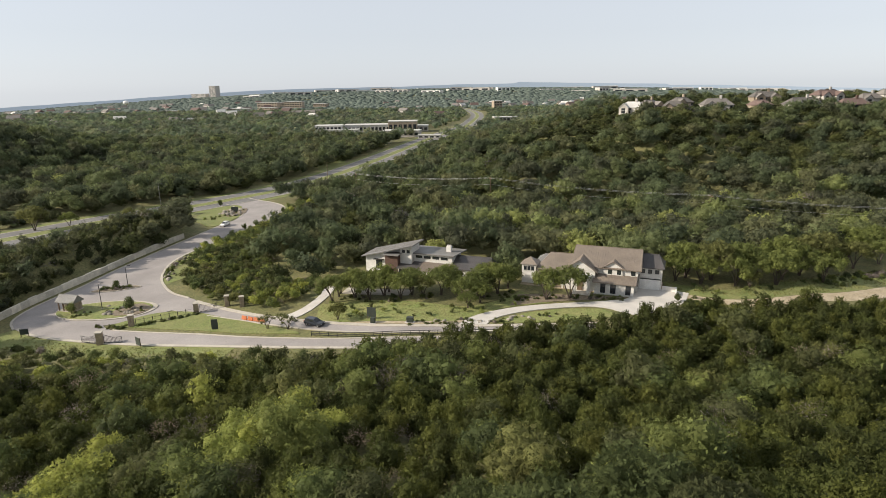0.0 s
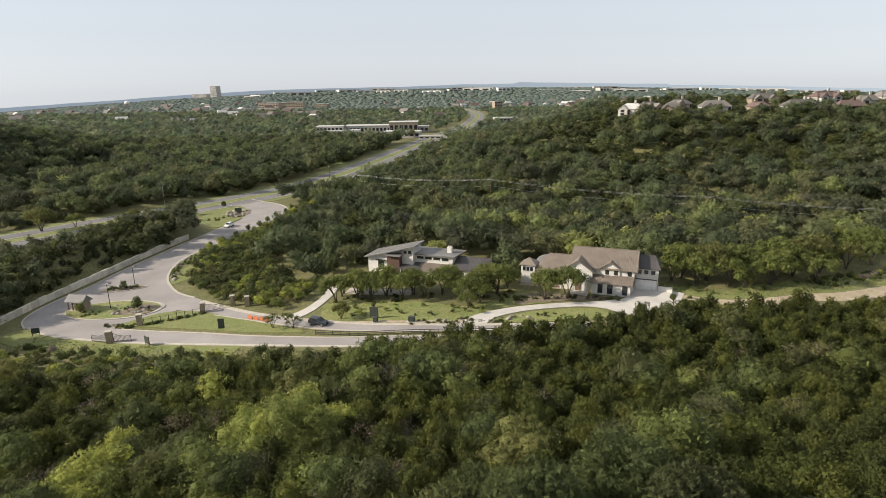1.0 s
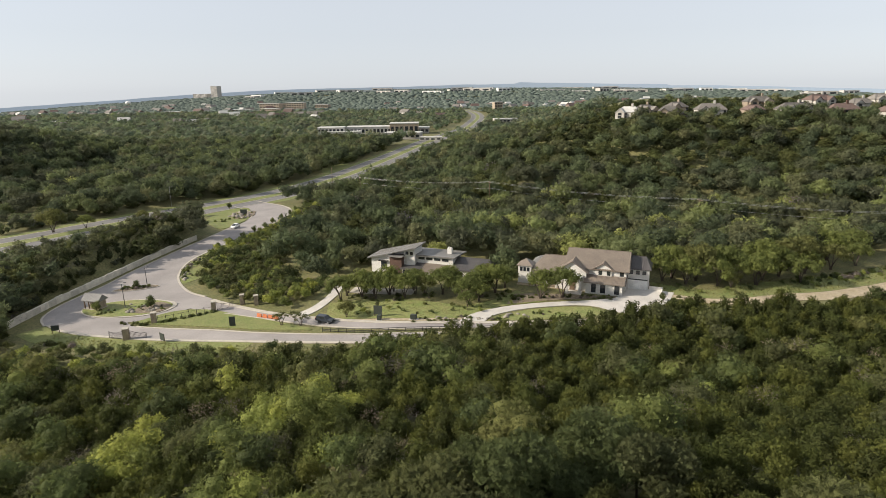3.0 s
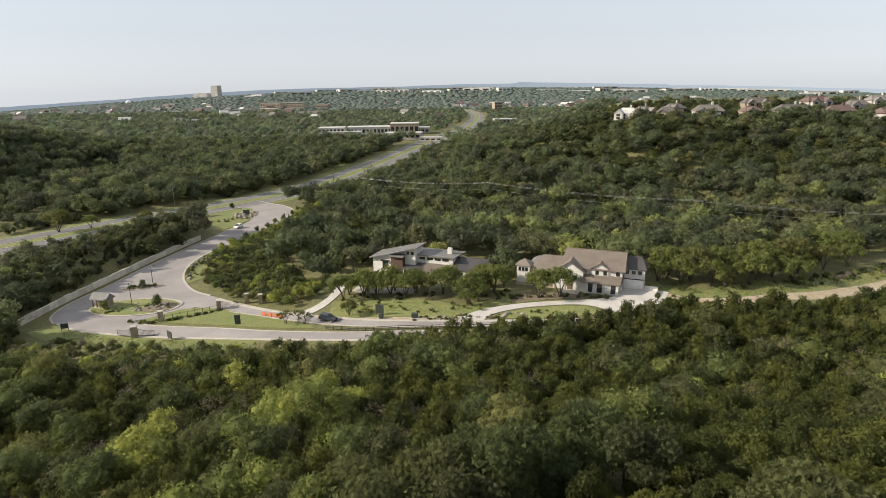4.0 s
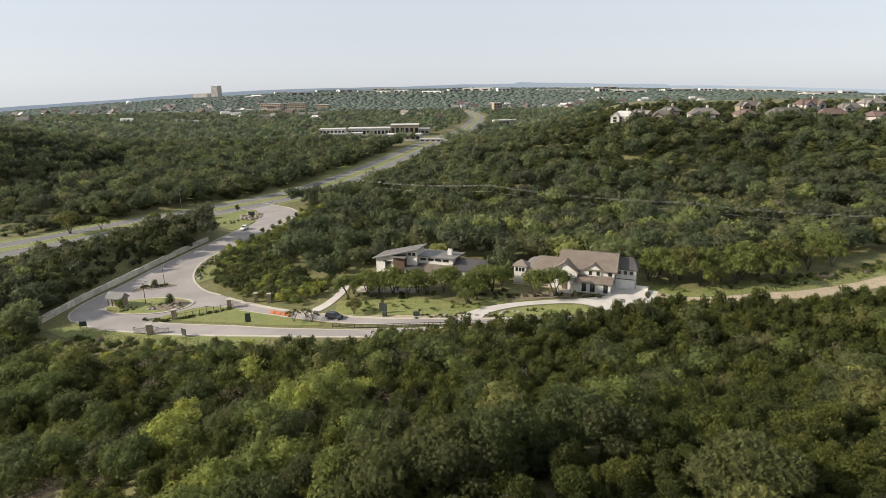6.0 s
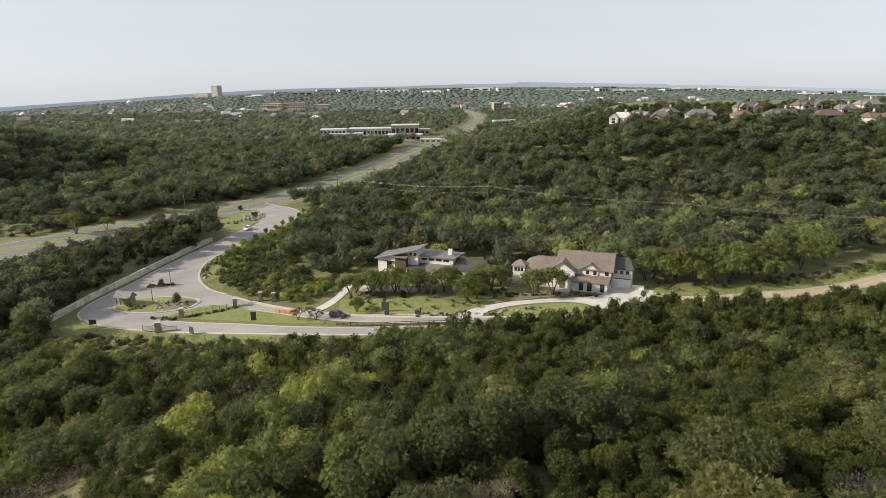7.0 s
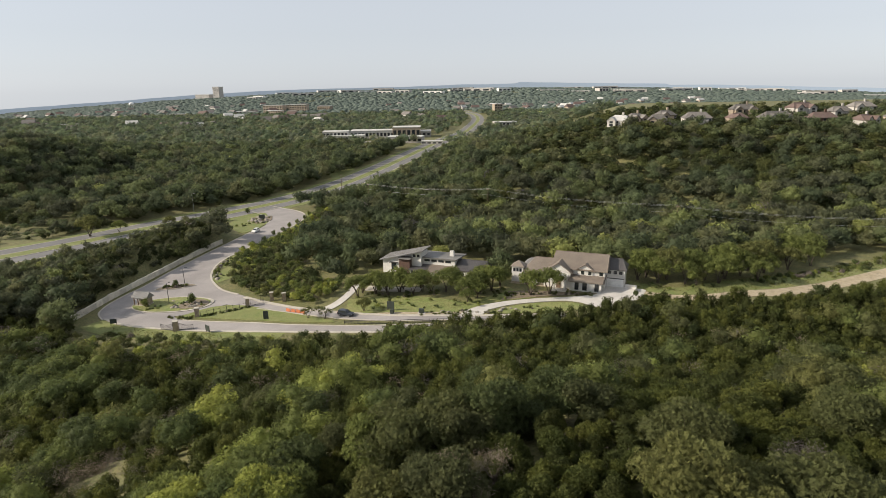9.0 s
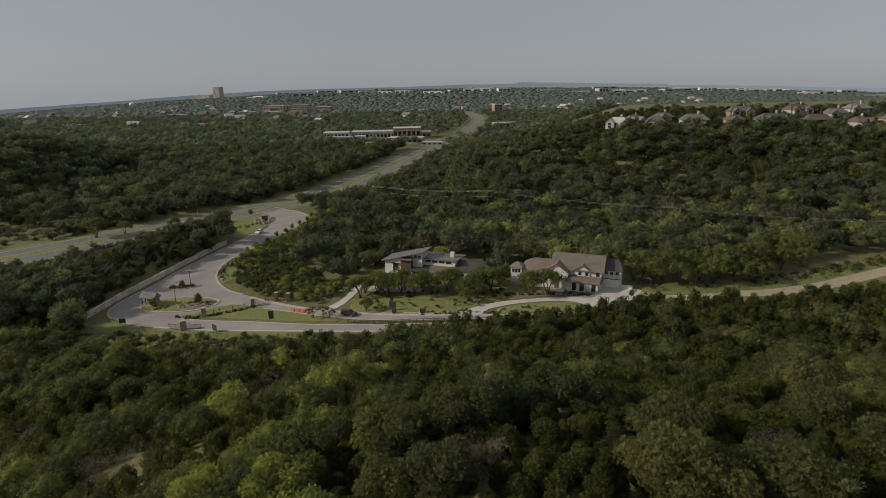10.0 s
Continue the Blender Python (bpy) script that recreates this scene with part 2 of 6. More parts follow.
def ground(x, y):
    x = np.asarray(x, float); y = np.asarray(y, float)
    r = np.hypot(x, y)
    # floor of the valley, with the raised pad of the houses
    z = 1.0 + 5.0 * ss(-95, 0, x) * (1 - ss(150, 240, y)) - 1.5 * ss(80, 130, x) * (1 - ss(160, 260, y)) + 1.5 * ss(150, 230, y) * (1 - ss(260, 420, y))
    # slope under the camera
    line = y + 0.12 * x
    rise = ss(112, 5, line)
    z = z + rise * (27 * ss(-125, 25, x + 0.2 * (line - 60)) + 6 * ss(20, -60, line))
    # wooded hill with the estate on top
    east = x - 0.3 * np.clip(y - 430, 0, 600)
    z = z + (36 * ss(-45, 145, east) * ss(205, 395, y) + 7 * ss(60, 160, east) * ss(395, 490, y)) * (1 - ss(700, 1300, y))
    # folds and a gully in the hillside
    fold = ss(-20, 60, east) * ss(215, 260, y) * (1 - ss(370, 400, y))
    z = z + fold * (2.6 * np.sin(x / 19.0 + y / 47.0) + 1.8 * np.sin(x / 31.0 - y / 23.0) - 7.0 * np.exp(-((x - 62 - 0.55 * (y - 300)) / 11.0) ** 2))
    # wooded rise towards the west
    z = z + 27 * ss(-240, -330, x) * ss(215, 320, y) * (1 - ss(400, 620, y))
    # berm between the boundary wall and the boulevard
    out = np.interp(y, (132, 162, 192, 222, 262), (-115.6, -113, -107.6, -101, -90)) - x
    z = z + 6.5 * ss(2, 13, out) * (1 - ss(18, 36, out)) * ss(118, 150, y) * (1 - ss(222, 250, y))
    # far country, raised and bowed to fit the skyline in the camera's view
    az = np.arctan2(x, np.maximum(y, 1.0))
    far = ss(1500, 4600, r)
    z = z + far * (46 - np.where(az < 0, 255, 170) * az * az)
    return z


def gz(x, y):
    return float(ground(x, y))


def spaced(a, b, step, reach, growth=1.09):
    """Grid lines: even between a and b, then ever wider out to reach."""
    mid = list(np.arange(a, b + step / 2, step))
    out, s, v = [], step, b
    while v < reach[1]:
        s *= growth
        v += s
        out.append(v)
    pre, s, v = [], step, a
    while v > reach[0]:
        s *= growth
        v -= s
        pre.append(v)
    return np.array(pre[::-1] + mid + out)


gx, gy = spaced(-150, 140, 2.5, (-5200, 5200), 1.11), spaced(-60, 320, 2.5, (-500, 5600), 1.09)
X, Y = np.meshgrid(gx, gy)
Z = ground(X, Y)
gi = np.arange(X.size).reshape(X.shape)
gf = np.stack([gi[:-1, :-1], gi[:-1, 1:], gi[1:, 1:], gi[1:, :-1]], -1).reshape(-1, 4)
me = array_mesh("ground", np.stack([X, Y, Z], -1).reshape(-1, 3), gf, [M_soil])
me.shade_smooth()
tagged(link("ground", me), "brushy limestone hill country ground sloping into a valley", "ground", kind="structure")


def smooth_line(pts, step=2.0):
    """A smooth line through plan points (Catmull-Rom), at even steps."""
    p = [Vector(q) for q in pts]
    p = [p[0] * 2 - p[1]] + p + [p[-1] * 2 - p[-2]]
    out = []
    for i in range(1, len(p) - 2):
        n = max(2, int((p[i + 1] - p[i]).length / step))
        for k in range(n):
            t = k / n
            a, b, c, d = p[i - 1], p[i], p[i + 1], p[i + 2]
            out.append(0.5 * (2 * b + (c - a) * t + (2 * a - 5 * b + 4 * c - d) * t * t + (3 * b - a - 3 * c + d) * t ** 3))
    out.append(p[-2])
    return out


def loft(name, left, right, mat, lift, across=6, label="", category="road", kind="structure"):
    """A paved or planted sheet between two lines, laid on the ground."""
    left, right = np.array(left), np.array(right)
    n = max(len(left), len(right))
    def even(q):
        d = np.r_[0, np.cumsum(np.hypot(*np.diff(q, axis=0).T))]
        s = np.linspace(0, 1, n)
        return np.stack([np.interp(s * d[-1], d, q[:, k]) for k in (0, 1)], -1)
    a, b = even(left), even(right)
    w = np.linspace(0, 1, across + 1)[None, :, None]
    g = a[:, None] * (1 - w) + b[:, None] * w
    z = ground(g[..., 0], g[..., 1]) + lift
    top = np.concatenate([g, z[..., None]], -1)
    i = np.arange(g.shape[0] * g.shape[1]).reshape(g.shape[:2])
    f = np.stack([i[:-1, :-1], i[:-1, 1:], i[1:, 1:], i[1:, :-1]], -1).reshape(-1, 4)
    v = top.reshape(-1, 3)
    # closed rim down into the ground
    rim = np.r_[i[:, 0][::-1], i[0, 1:], i[1:, -1], i[-1, 1:-1][::-1]]
    low = v[rim] - (0, 0, lift + 0.3)
    k = len(v) + np.arange(len(rim))
    f2 = np.stack([rim, np.roll(rim, -1), np.roll(k, -1), k], -1)
    me = array_mesh(name, np.r_[v, low], np.r_[f, f2], [mat])
    bm = bmesh.new()
    bm.from_mesh(me)
    bmesh.ops.recalc_face_normals(bm, faces=bm.faces)
    bm.to_mesh(me)
    bm.free()
    me.shade_flat()
    return tagged(link(name, me), label, category, kind=kind)


def offset(line, d):
    out = []
    for i, p in enumerate(line):
        t = (line[min(i + 1, len(line) - 1)] - line[max(i - 1, 0)]).normalized()
        out.append(p + Vector((-t.y, t.x)) * d)
    return out


def kerb(line, label="pale concrete kerb along the road edge", w=0.5, h=0.2, mat=None, name="kerb"):
    line = [Vector(p) for p in line]
    return loft(name, offset(line, w / 2), offset(line, -w / 2), mat or M_kerb, h, 1, label, "kerb")


# ---- roads and paving ----
# the boulevard: two carriageways with a grass median
HWY = smooth_line([(-330, 90), (-260, 140), (-179, 211.7), (-153.5, 247), (-118, 293), (-92.6, 338), (-75, 395), (-61, 456), (-46, 532), (-27, 634), (-10, 718), (8, 787), (27, 870), (48, 1036), (66, 1230), (67, 1452), (41, 1676), (2, 1890)], 12)
for side, lo, hi, words in ((1, 4, 13, "far"), (-1, 4, 13, "near")):
    loft("road", offset(HWY, side * lo), offset(HWY, side * hi), M_highway, 0.16, 2, "grey asphalt carriageway of a divided boulevard", "road")
loft("median", offset(HWY, -3.6), offset(HWY, 3.6), M_grass, 0.22, 2, "mown grass median between the carriageways", "grass")
for side in (1, -1):
    loft("verge", offset(HWY[:60], side * 13.2), offset(HWY[:60], side * 19), M_grass, 0.1, 2, "grass verge beside the boulevard", "grass")
    kerb(offset(HWY, side * 13.1), w=0.5, h=0.25)
    kerb(offset(HWY, side * 3.8), w=0.4, h=0.3)

L_ENTRY = smooth_line([(-113, 293), (-105.5, 284), (-97, 274), (-92.8, 263), (-93.5, 250), (-95.5, 238), (-98.6, 221), (-102.2, 205), (-105, 192), (-107.5, 180), (-109.3, 166), (-111.8, 155), (-112.5, 146), (-111, 139), (-107, 134)], 2)
R_ENTRY = smooth_line([(-104, 306), (-95.5, 298.5), (-86.5, 291.5), (-79.5, 282), (-76.3, 270), (-77.5, 254), (-80.5, 238), (-84, 222), (-88.5, 208), (-92, 194), (-91.5, 183), (-87.5, 171), (-79, 159), (-68, 150), (-73, 143.5), (-84, 136)], 2)
loft("road", L_ENTRY, R_ENTRY, M_asphalt, 0.12, 26, "sun-bleached asphalt entry road to the gated lane", "road")
LOW_NEAR = smooth_line([(-106.5, 134.6), (-99, 130), (-86, 126.2), (-69.7, 122.2), (-54, 118.7), (-39.5, 115.3), (-25, 112.2), (0, 108.5)], 2)
LOW_FAR = smooth_line([(-86, 136.2), (-83, 133), (-75.3, 130.6), (-58, 126), (-44.8, 121.6), (-26.7, 117.2), (-12.7, 115.8), (3, 115.2)], 2)
loft("road", LOW_NEAR, LOW_FAR, M_asphalt, 0.115, 12, "sun-bleached asphalt through road below the houses", "road")
LANE_FAR = smooth_line([(-79, 159), (-65, 147.5), (-48.3, 136), (-34.4, 129), (-18.8, 123.5), (-7.4, 121.8), (3.9, 121), (20, 121), (34, 121.3)], 2)
LANE_NEAR = smooth_line([(-76, 146), (-58.5, 137), (-40, 127.3), (-27, 121.6), (-12.7, 118.4), (1, 118.0), (15, 118.0), (34, 118.2)], 2)
loft("road", LANE_FAR, LANE_NEAR, M_asphalt, 0.112, 10, "narrow asphalt lane in front of the houses", "road")
kerb(L_ENTRY[2:])
kerb(R_ENTRY[:-13], w=0.7)
kerb(LOW_NEAR, w=0.9)
kerb(LOW_FAR[3:])
kerb(LANE_FAR[7:], w=1.3, label="wide pale concrete kerb and walk along the lane")
kerb(LANE_NEAR[8:], w=0.4)
loft("verge", offset(LOW_NEAR[:31], 0.6), offset(LOW_NEAR[:31], -7.5), M_grass, 0.06, 3, "mown grass verge below the through road", "grass")
loft("grass_triangle", smooth_line([(-84, 135.2), (-74, 132.6), (-58, 128), (-45, 123.6), (-33, 121)], 2), smooth_line([(-83, 136.2), (-76, 142.5), (-66, 141.8), (-57, 136.6), (-34, 122.5)], 2), M_grass, 0.18, 6, "rough grass triangle between lane and through road", "grass")
loft("verge", offset(R_ENTRY[14:64], 0.6), offset(R_ENTRY[14:64], 4.2), M_grass, 0.1, 2, "grass verge beside the entry road", "grass")

# white concrete drive of the pale house, and the neighbour's drive
loft("driveway", smooth_line([(1.5, 120.6), (6.5, 127.2), (15, 131.6), (25.5, 134), (36, 135), (44, 136.4)], 1.5), smooth_line([(8, 120.4), (11, 125.4), (18, 129.2), (27, 131.2), (36, 131.4), (43.5, 126.3)], 1.5), M_concrete, 0.14, 12, "clean white concrete driveway curving past the lawn", "driveway")
loft("driveway", smooth_line([(40, 135.7), (44, 136.6), (47.6, 141), (50, 146.5)], 1.5), smooth_line([(38, 130.6), (43.5, 126.0), (51, 128.6), (57, 133.5), (61, 140.2)], 1.5), M_concrete, 0.15, 14, "white concrete apron in front of the garage", "driveway")
loft("driveway", smooth_line([(-41.5, 131.6), (-37, 136), (-34, 144.5), (-33.4, 154)], 1.5), smooth_line([(-37.5, 129.9), (-34, 134.6), (-31.2, 144.5), (-30.4, 154)], 1.5), M_concrete, 0.15, 3, "pale concrete drive of the modern house", "driveway")
loft("lawn", smooth_line([(-32, 139), (-20, 140), (-6, 136.5), (4, 133), (14, 138), (19, 144)], 2), smooth_line([(-31, 126.5), (-18, 125.8), (-6, 124.5), (4, 124.6), (13, 131.6), (26, 135.2)], 2), M_lawn, 0.08, 8, "sunlit green lawn in front of the modern house", "lawn")
loft("planting_bed", smooth_line([(-30, 126.3), (-18, 125.6), (-6, 124.3), (4, 124.4)], 2), smooth_line([(-31, 123.9), (-18, 124.2), (-6, 122.7), (2, 122)], 2), M_earth, 0.07, 3, "bare brown earth strip beside the lane", "planting bed")
loft("lawn", smooth_line([(13, 125.6), (20, 128.9), (28, 130.6), (36, 130.4)], 2), smooth_line([(10, 122.4), (20, 122.6), (30, 123.2), (40, 126)], 2), M_lawn, 0.09, 5, "small green lawn inside the curve of the driveway", "lawn")
loft("planting_bed", smooth_line([(15, 133.1), (25, 135.4), (35, 136.6), (44, 137.2)], 2), smooth_line([(18, 141), (26, 141), (34, 139.6), (44.8, 138)], 2), M_bed, 0.1, 4, "mulched bed with low shrubs before the pale house", "planting bed")
loft("patio", smooth_line([(-27, 151), (-18, 148), (-9, 146)], 2), smooth_line([(-28, 146.5), (-18, 143.5), (-10, 142)], 2), M_kerb, 0.1, 3, "pale stone forecourt under the oaks", "patio")
# dirt track and meadow to the east
loft("dirt_track", smooth_line([(58, 140), (69, 135.3), (80, 136.2), (91, 139), (101, 141), (114, 146), (130, 153), (175, 175)], 2), smooth_line([(59, 136.5), (69, 131), (80, 131.3), (91, 133.8), (101, 135), (114, 139.8), (130, 146.5), (177, 168)], 2), M_earth, 0.1, 3, "pale bare earth track through the meadow", "track")
loft("meadow", smooth_line([(57, 150), (70, 142), (82, 146), (100, 152), (116, 158), (135, 166), (180, 186)], 3), smooth_line([(58.5, 140.2), (69, 135.5), (80, 136.4), (91, 139.2), (101, 141.2), (114, 146.2), (130, 153.2), (178, 176)], 3), M_grass, 0.07, 4, "dry yellow-green meadow beside the track", "meadow")


def disc(name, cx, cy, rx, ry, turn, lift, mat, label, category, wob=0.08, seed=0):
    """A rounded, uneven sheet on the ground."""
    rnd = random.Random(seed)
    k = [rnd.uniform(-wob, wob) for _ in range(6)]
    rings, seg = 5, 36
    v, f = [(cx, cy, gz(cx, cy) + lift)], []
    for r in range(1, rings + 1):
        for s in range(seg):
            a = 2 * math.pi * s / seg
            q = r / rings * (1 + k[0] * math.sin(2 * a + k[1] * 40) + k[2] * math.sin(3 * a + k[3] * 40) + k[4] * math.sin(5 * a))
            x, y = rx * q * math.cos(a), ry * q * math.sin(a)
            px, py = cx + x * math.cos(turn) - y * math.sin(turn), cy + x * math.sin(turn) + y * math.cos(turn)
            v.append((px, py, gz(px, py) + lift))
    for s in range(seg):
        f.append((0, 1 + s, 1 + (s + 1) % seg))
    for r in range(rings - 1):
        for s in range(seg):
            a, b = 1 + r * seg + s, 1 + r * seg + (s + 1) % seg
            f += [(a, a + seg, b + seg), (a, b + seg, b)]
    n = len(v)
    for s in range(seg):
        p = v[1 + (rings - 1) * seg + s]
        v.append((p[0], p[1], p[2] - lift - 0.2))
    for s in range(seg):
        a, b = 1 + (rings - 1) * seg + s, 1 + (rings - 1) * seg + (s + 1) % seg
        f += [(a, n + s, n + (s + 1) % seg), (a, n + (s + 1) % seg, b)]
    me = array_mesh(name, np.array(v), np.array(f), [mat])
    me.shade_flat()
    return tagged(link(name, me), label, category, kind="structure")


disc("kerb_island", -90.5, 146.2, 13.2, 7.2, 0.05, 0.28, M_kerb, "raised concrete kerb of the gatehouse island", "kerb", 0.05, 3)
disc("island_grass", -91.0, 146.2, 12.5, 6.5, 0.05, 0.34, M_lawn, "grass on the gatehouse island", "grass", 0.05, 3)
disc("island_bed", -83.5, 145.6, 4.6, 4.4, 0.0, 0.40, M_bed, "gravel bed with rocks on the gatehouse island", "planting bed", 0.08, 5)
disc("kerb_island", -97.5, 163.5, 6.6, 2.0, 0.35, 0.28, M_kerb, "kerbed traffic island", "kerb", 0.05, 6)
disc("island_bed", -97.5, 163.5, 6.1, 1.6, 0.35, 0.36, M_bed, "planted bed on the traffic island", "planting bed", 0.05, 6)
disc("grass_island", -103, 262, 9.5, 23, 0.18, 0.2, M_grass, "grass island with rocks between boulevard and entry road", "grass", 0.06, 8)
disc("rock_bed", -98.5, 268, 5.5, 9, 0.1, 0.3, M_bed, "rock bed behind the entrance sign", "planting bed", 0.1, 9)
disc("grass_bank", -82, 182, 5.5, 17, -0.35, 0.06, M_grass, "grassy bank beside the entry road", "grass", 0.1, 11)
disc("meadow", -20, 470, 24, 60, 0.1, 0.08, M_grass, "clearing beside the boulevard", "meadow", 0.1, 12)
disc("meadow", -90, 470, 11, 60, 0.12, 0.05, M_grass, "grass strip beyond the boulevard", "meadow", 0.1, 14)


# ---- woodland ----
def lobes(kind, rnd):
    """The puffs that make a crown: centre, radii."""
    if kind == "juniper":
        h = rnd.uniform(4.2, 5.8)
        out = [((0, 0, h * 0.40), (1.4, 1.4, h * 0.38)), ((rnd.uniform(-0.5, 0.5), rnd.uniform(-0.5, 0.5), h * 0.70), (0.95, 0.95, h * 0.22))]
        for i in range(6):
            a = i * 2.4 + rnd.uniform(-0.3, 0.3)
            r = rnd.uniform(0.85, 1.3)
            out.append(((r * math.cos(a), r * math.sin(a), h * rnd.uniform(0.3, 0.62)), (rnd.uniform(0.65, 0.95), rnd.uniform(0.65, 0.95), rnd.uniform(0.95, 1.4))))
        return out, h
    h = rnd.uniform(5.0, 6.6)
    out = [((0, 0, h * 0.60), (1.9, 1.9, h * 0.32))]
    for i in range(9):
        a = i * 2.4 + rnd.uniform(-0.3, 0.3)
        r = rnd.uniform(1.0, 2.2)
        s = rnd.uniform(0.9, 1.35)
        out.append(((r * math.cos(a), r * math.sin(a), h * (rnd.uniform(0.74, 0.86) if r < 1.5 else rnd.uniform(0.42, 0.70))), (s * 1.1, s * 1.1, s * 0.95)))
    return out, h


ICO = {}


def ico(level):
    if level not in ICO:
        bm = bmesh.new()
        bmesh.ops.create_icosphere(bm, subdivisions=level, radius=1)
        bm.verts.index_update()
        ICO[level] = (np.array([v.co[:] for v in bm.verts]), np.array([[v.index for v in f.verts] for f in bm.faces]))
        bm.free()
    return ICO[level]


def crown(kind, seed, leaves, size, core, n_lobes=None, bare=False, loose=0.45):
    """Triangles of a crown: leafy sprays over uneven puffs, with a dense heart in each puff."""
    rnd = random.Random(seed)
    rs = np.random.RandomState(seed)
    puffs, h = lobes(kind, rnd)
    if n_lobes:
        puffs = [(c, tuple(r * 1.12 for r in q)) for c, q in puffs[:n_lobes]]
    centre, radii = np.array([c for c, _ in puffs]), np.array([q for _, q in puffs])
    V, T, base = [], [], 0
    if core and not bare:
        iv, it = ico(core)
        for c, r in zip(centre, radii):
            V.append(iv * r * 0.74 * (1 + rs.uniform(-0.16, 0.16, (len(iv), 1))) + c), T.append(it + base)
            base += len(iv)
    weight = radii[:, 0] * radii[:, 2]
    which = rs.choice(len(puffs), leaves * 4, p=weight / weight.sum())
    d = rs.normal(size=(len(which), 3))
    d[:, 2] = np.abs(d[:, 2]) - 0.5 * rs.rand(len(d))
    d /= np.linalg.norm(d, axis=1, keepdims=True)
    p = d * radii[which] * ((0.4 if bare else 0.78) + (0.7 if bare else 0.34) * rs.rand(len(d), 1)) + centre[which]
    # only sprays on the outside of the crown
    deep = (np.linalg.norm((p[:, None] - centre[None]) / radii[None], axis=2) < 0.76).any(1)
    keep = np.arange(len(p))[:leaves] if bare else np.flatnonzero(~deep)[:leaves]
    d, p = d[keep], p[keep]
    n = len(p)
    nrm = d + rs.normal(size=(n, 3)) * loose
    nrm /= np.linalg.norm(nrm, axis=1, keepdims=True)
    t1 = np.cross(nrm, rs.normal(size=(n, 3)))
    t1 /= np.linalg.norm(t1, axis=1, keepdims=True) + 1e-9
    # part of the sprays point outwards and up
    spiky = rs.rand(n) < (0.55 if kind == "juniper" else 0.3)
    shoot = d + (0, 0, 0.5) + rs.normal(size=(n, 3)) * 0.4
    t1[spiky] = (shoot / np.linalg.norm(shoot, axis=1, keepdims=True))[spiky]
    t2 = np.cross(t1, rs.normal(size=(n, 3)))
    t2 /= np.linalg.norm(t2, axis=1, keepdims=True) + 1e-9
    t2[~spiky] = np.cross(nrm, t1)[~spiky]
    s = size * (0.55 + 0.9 * rs.rand(n, 1))
    w = s * (0.12 if bare else 0.62)
    tri = np.stack([p + t1 * s, p - t1 * s * 0.55 + t2 * w, p - t1 * s * 0.55 - t2 * w], 1)
    V.append(tri.reshape(-1, 3)), T.append(np.arange(3 * n).reshape(-1, 3) + base)
    return np.concatenate(V), np.concatenate(T), h


def trunk_mesh(kind, seed, h):
    rnd = random.Random(seed + 77)
    bm = bmesh.new()
    lean = (rnd.uniform(-0.3, 0.3), rnd.uniform(-0.3, 0.3))
    tube(bm, (0, 0, -0.6), (lean[0], lean[1], h * 0.4), 0.17, 0.12, 6)
    for i in range(5):
        a = i * 1.26 + rnd.uniform(-0.3, 0.3)
        r = rnd.uniform(0.9, 1.7)
        tube(bm, (lean[0] * 0.8, lean[1] * 0.8, h * rnd.uniform(0.25, 0.38)), (r * math.cos(a), r * math.sin(a), h * rnd.uniform(0.5, 0.72)), 0.085, 0.03, 5)
    me = bpy.data.meshes.new("trunk")
    bm.to_mesh(me)
    bm.free()
    me.materials.append(M_bark)
    return me


SPECIES = {"juniper": ("juniper", M_juniper, "dense dark green juniper on the slope", "juniper tree"),
           "oak": ("oak", M_oak, "rounded mid-green oak on the slope", "oak tree"),
           "bright": ("oak", M_bright, "yellow-green spring oak among junipers", "oak tree"),
           "olive": ("oak", M_olive, "dull olive-green tree in the brush", "tree"),
           "bare": ("oak", M_twig, "leafless grey-brown tree in the brush", "bare tree")}
KINDS = list(SPECIES)


def cloud(pts, seg):
    """Nearest distance of points to a set of sample points, by blocks."""
    out = np.full(len(pts), 1e9)
    s = np.asarray(seg, float)
    for i in range(0, len(pts), 2000):
        d = pts[i:i + 2000, None, :] - s[None]
        out[i:i + 2000] = np.sqrt((d ** 2).sum(-1).min(1))
    return out


def fbm(x, y, scale, seed=0.0):
    return np.array([noise.noise((a / scale + seed, b / scale - seed, seed)) + 0.5 * noise.noise((a * 2.3 / scale, b * 2.3 / scale, seed + 9)) for a, b in zip(x, y)])


HX, HY, HT = 46.2, 137.8, radians(-21)      # front right corner of the pale house, and its turn
QX, QY = -23.8, 166.0                        # front left corner of the modern house


def in_local(p, ox, oy, a0, a1, b0, b1):
    dx, dy = p[:, 0] - ox, p[:, 1] - oy
    a, b = dx * math.cos(HT) + dy * math.sin(HT), -dx * math.sin(HT) + dy * math.cos(HT)
    return (a > a0) & (a < a1) & (b > b0) & (b < b1)


def inside(p, poly):
    x, y = p[:, 0], p[:, 1]
    r = np.zeros(len(p), bool)
    for (x0, y0), (x1, y1) in zip(poly, poly[1:] + poly[:1]):
        c = (y0 > y) != (y1 > y)
        r ^= c & (x < (x1 - x0) * (y - y0) / ((y1 - y0) or 1e-9) + x0)
    return r


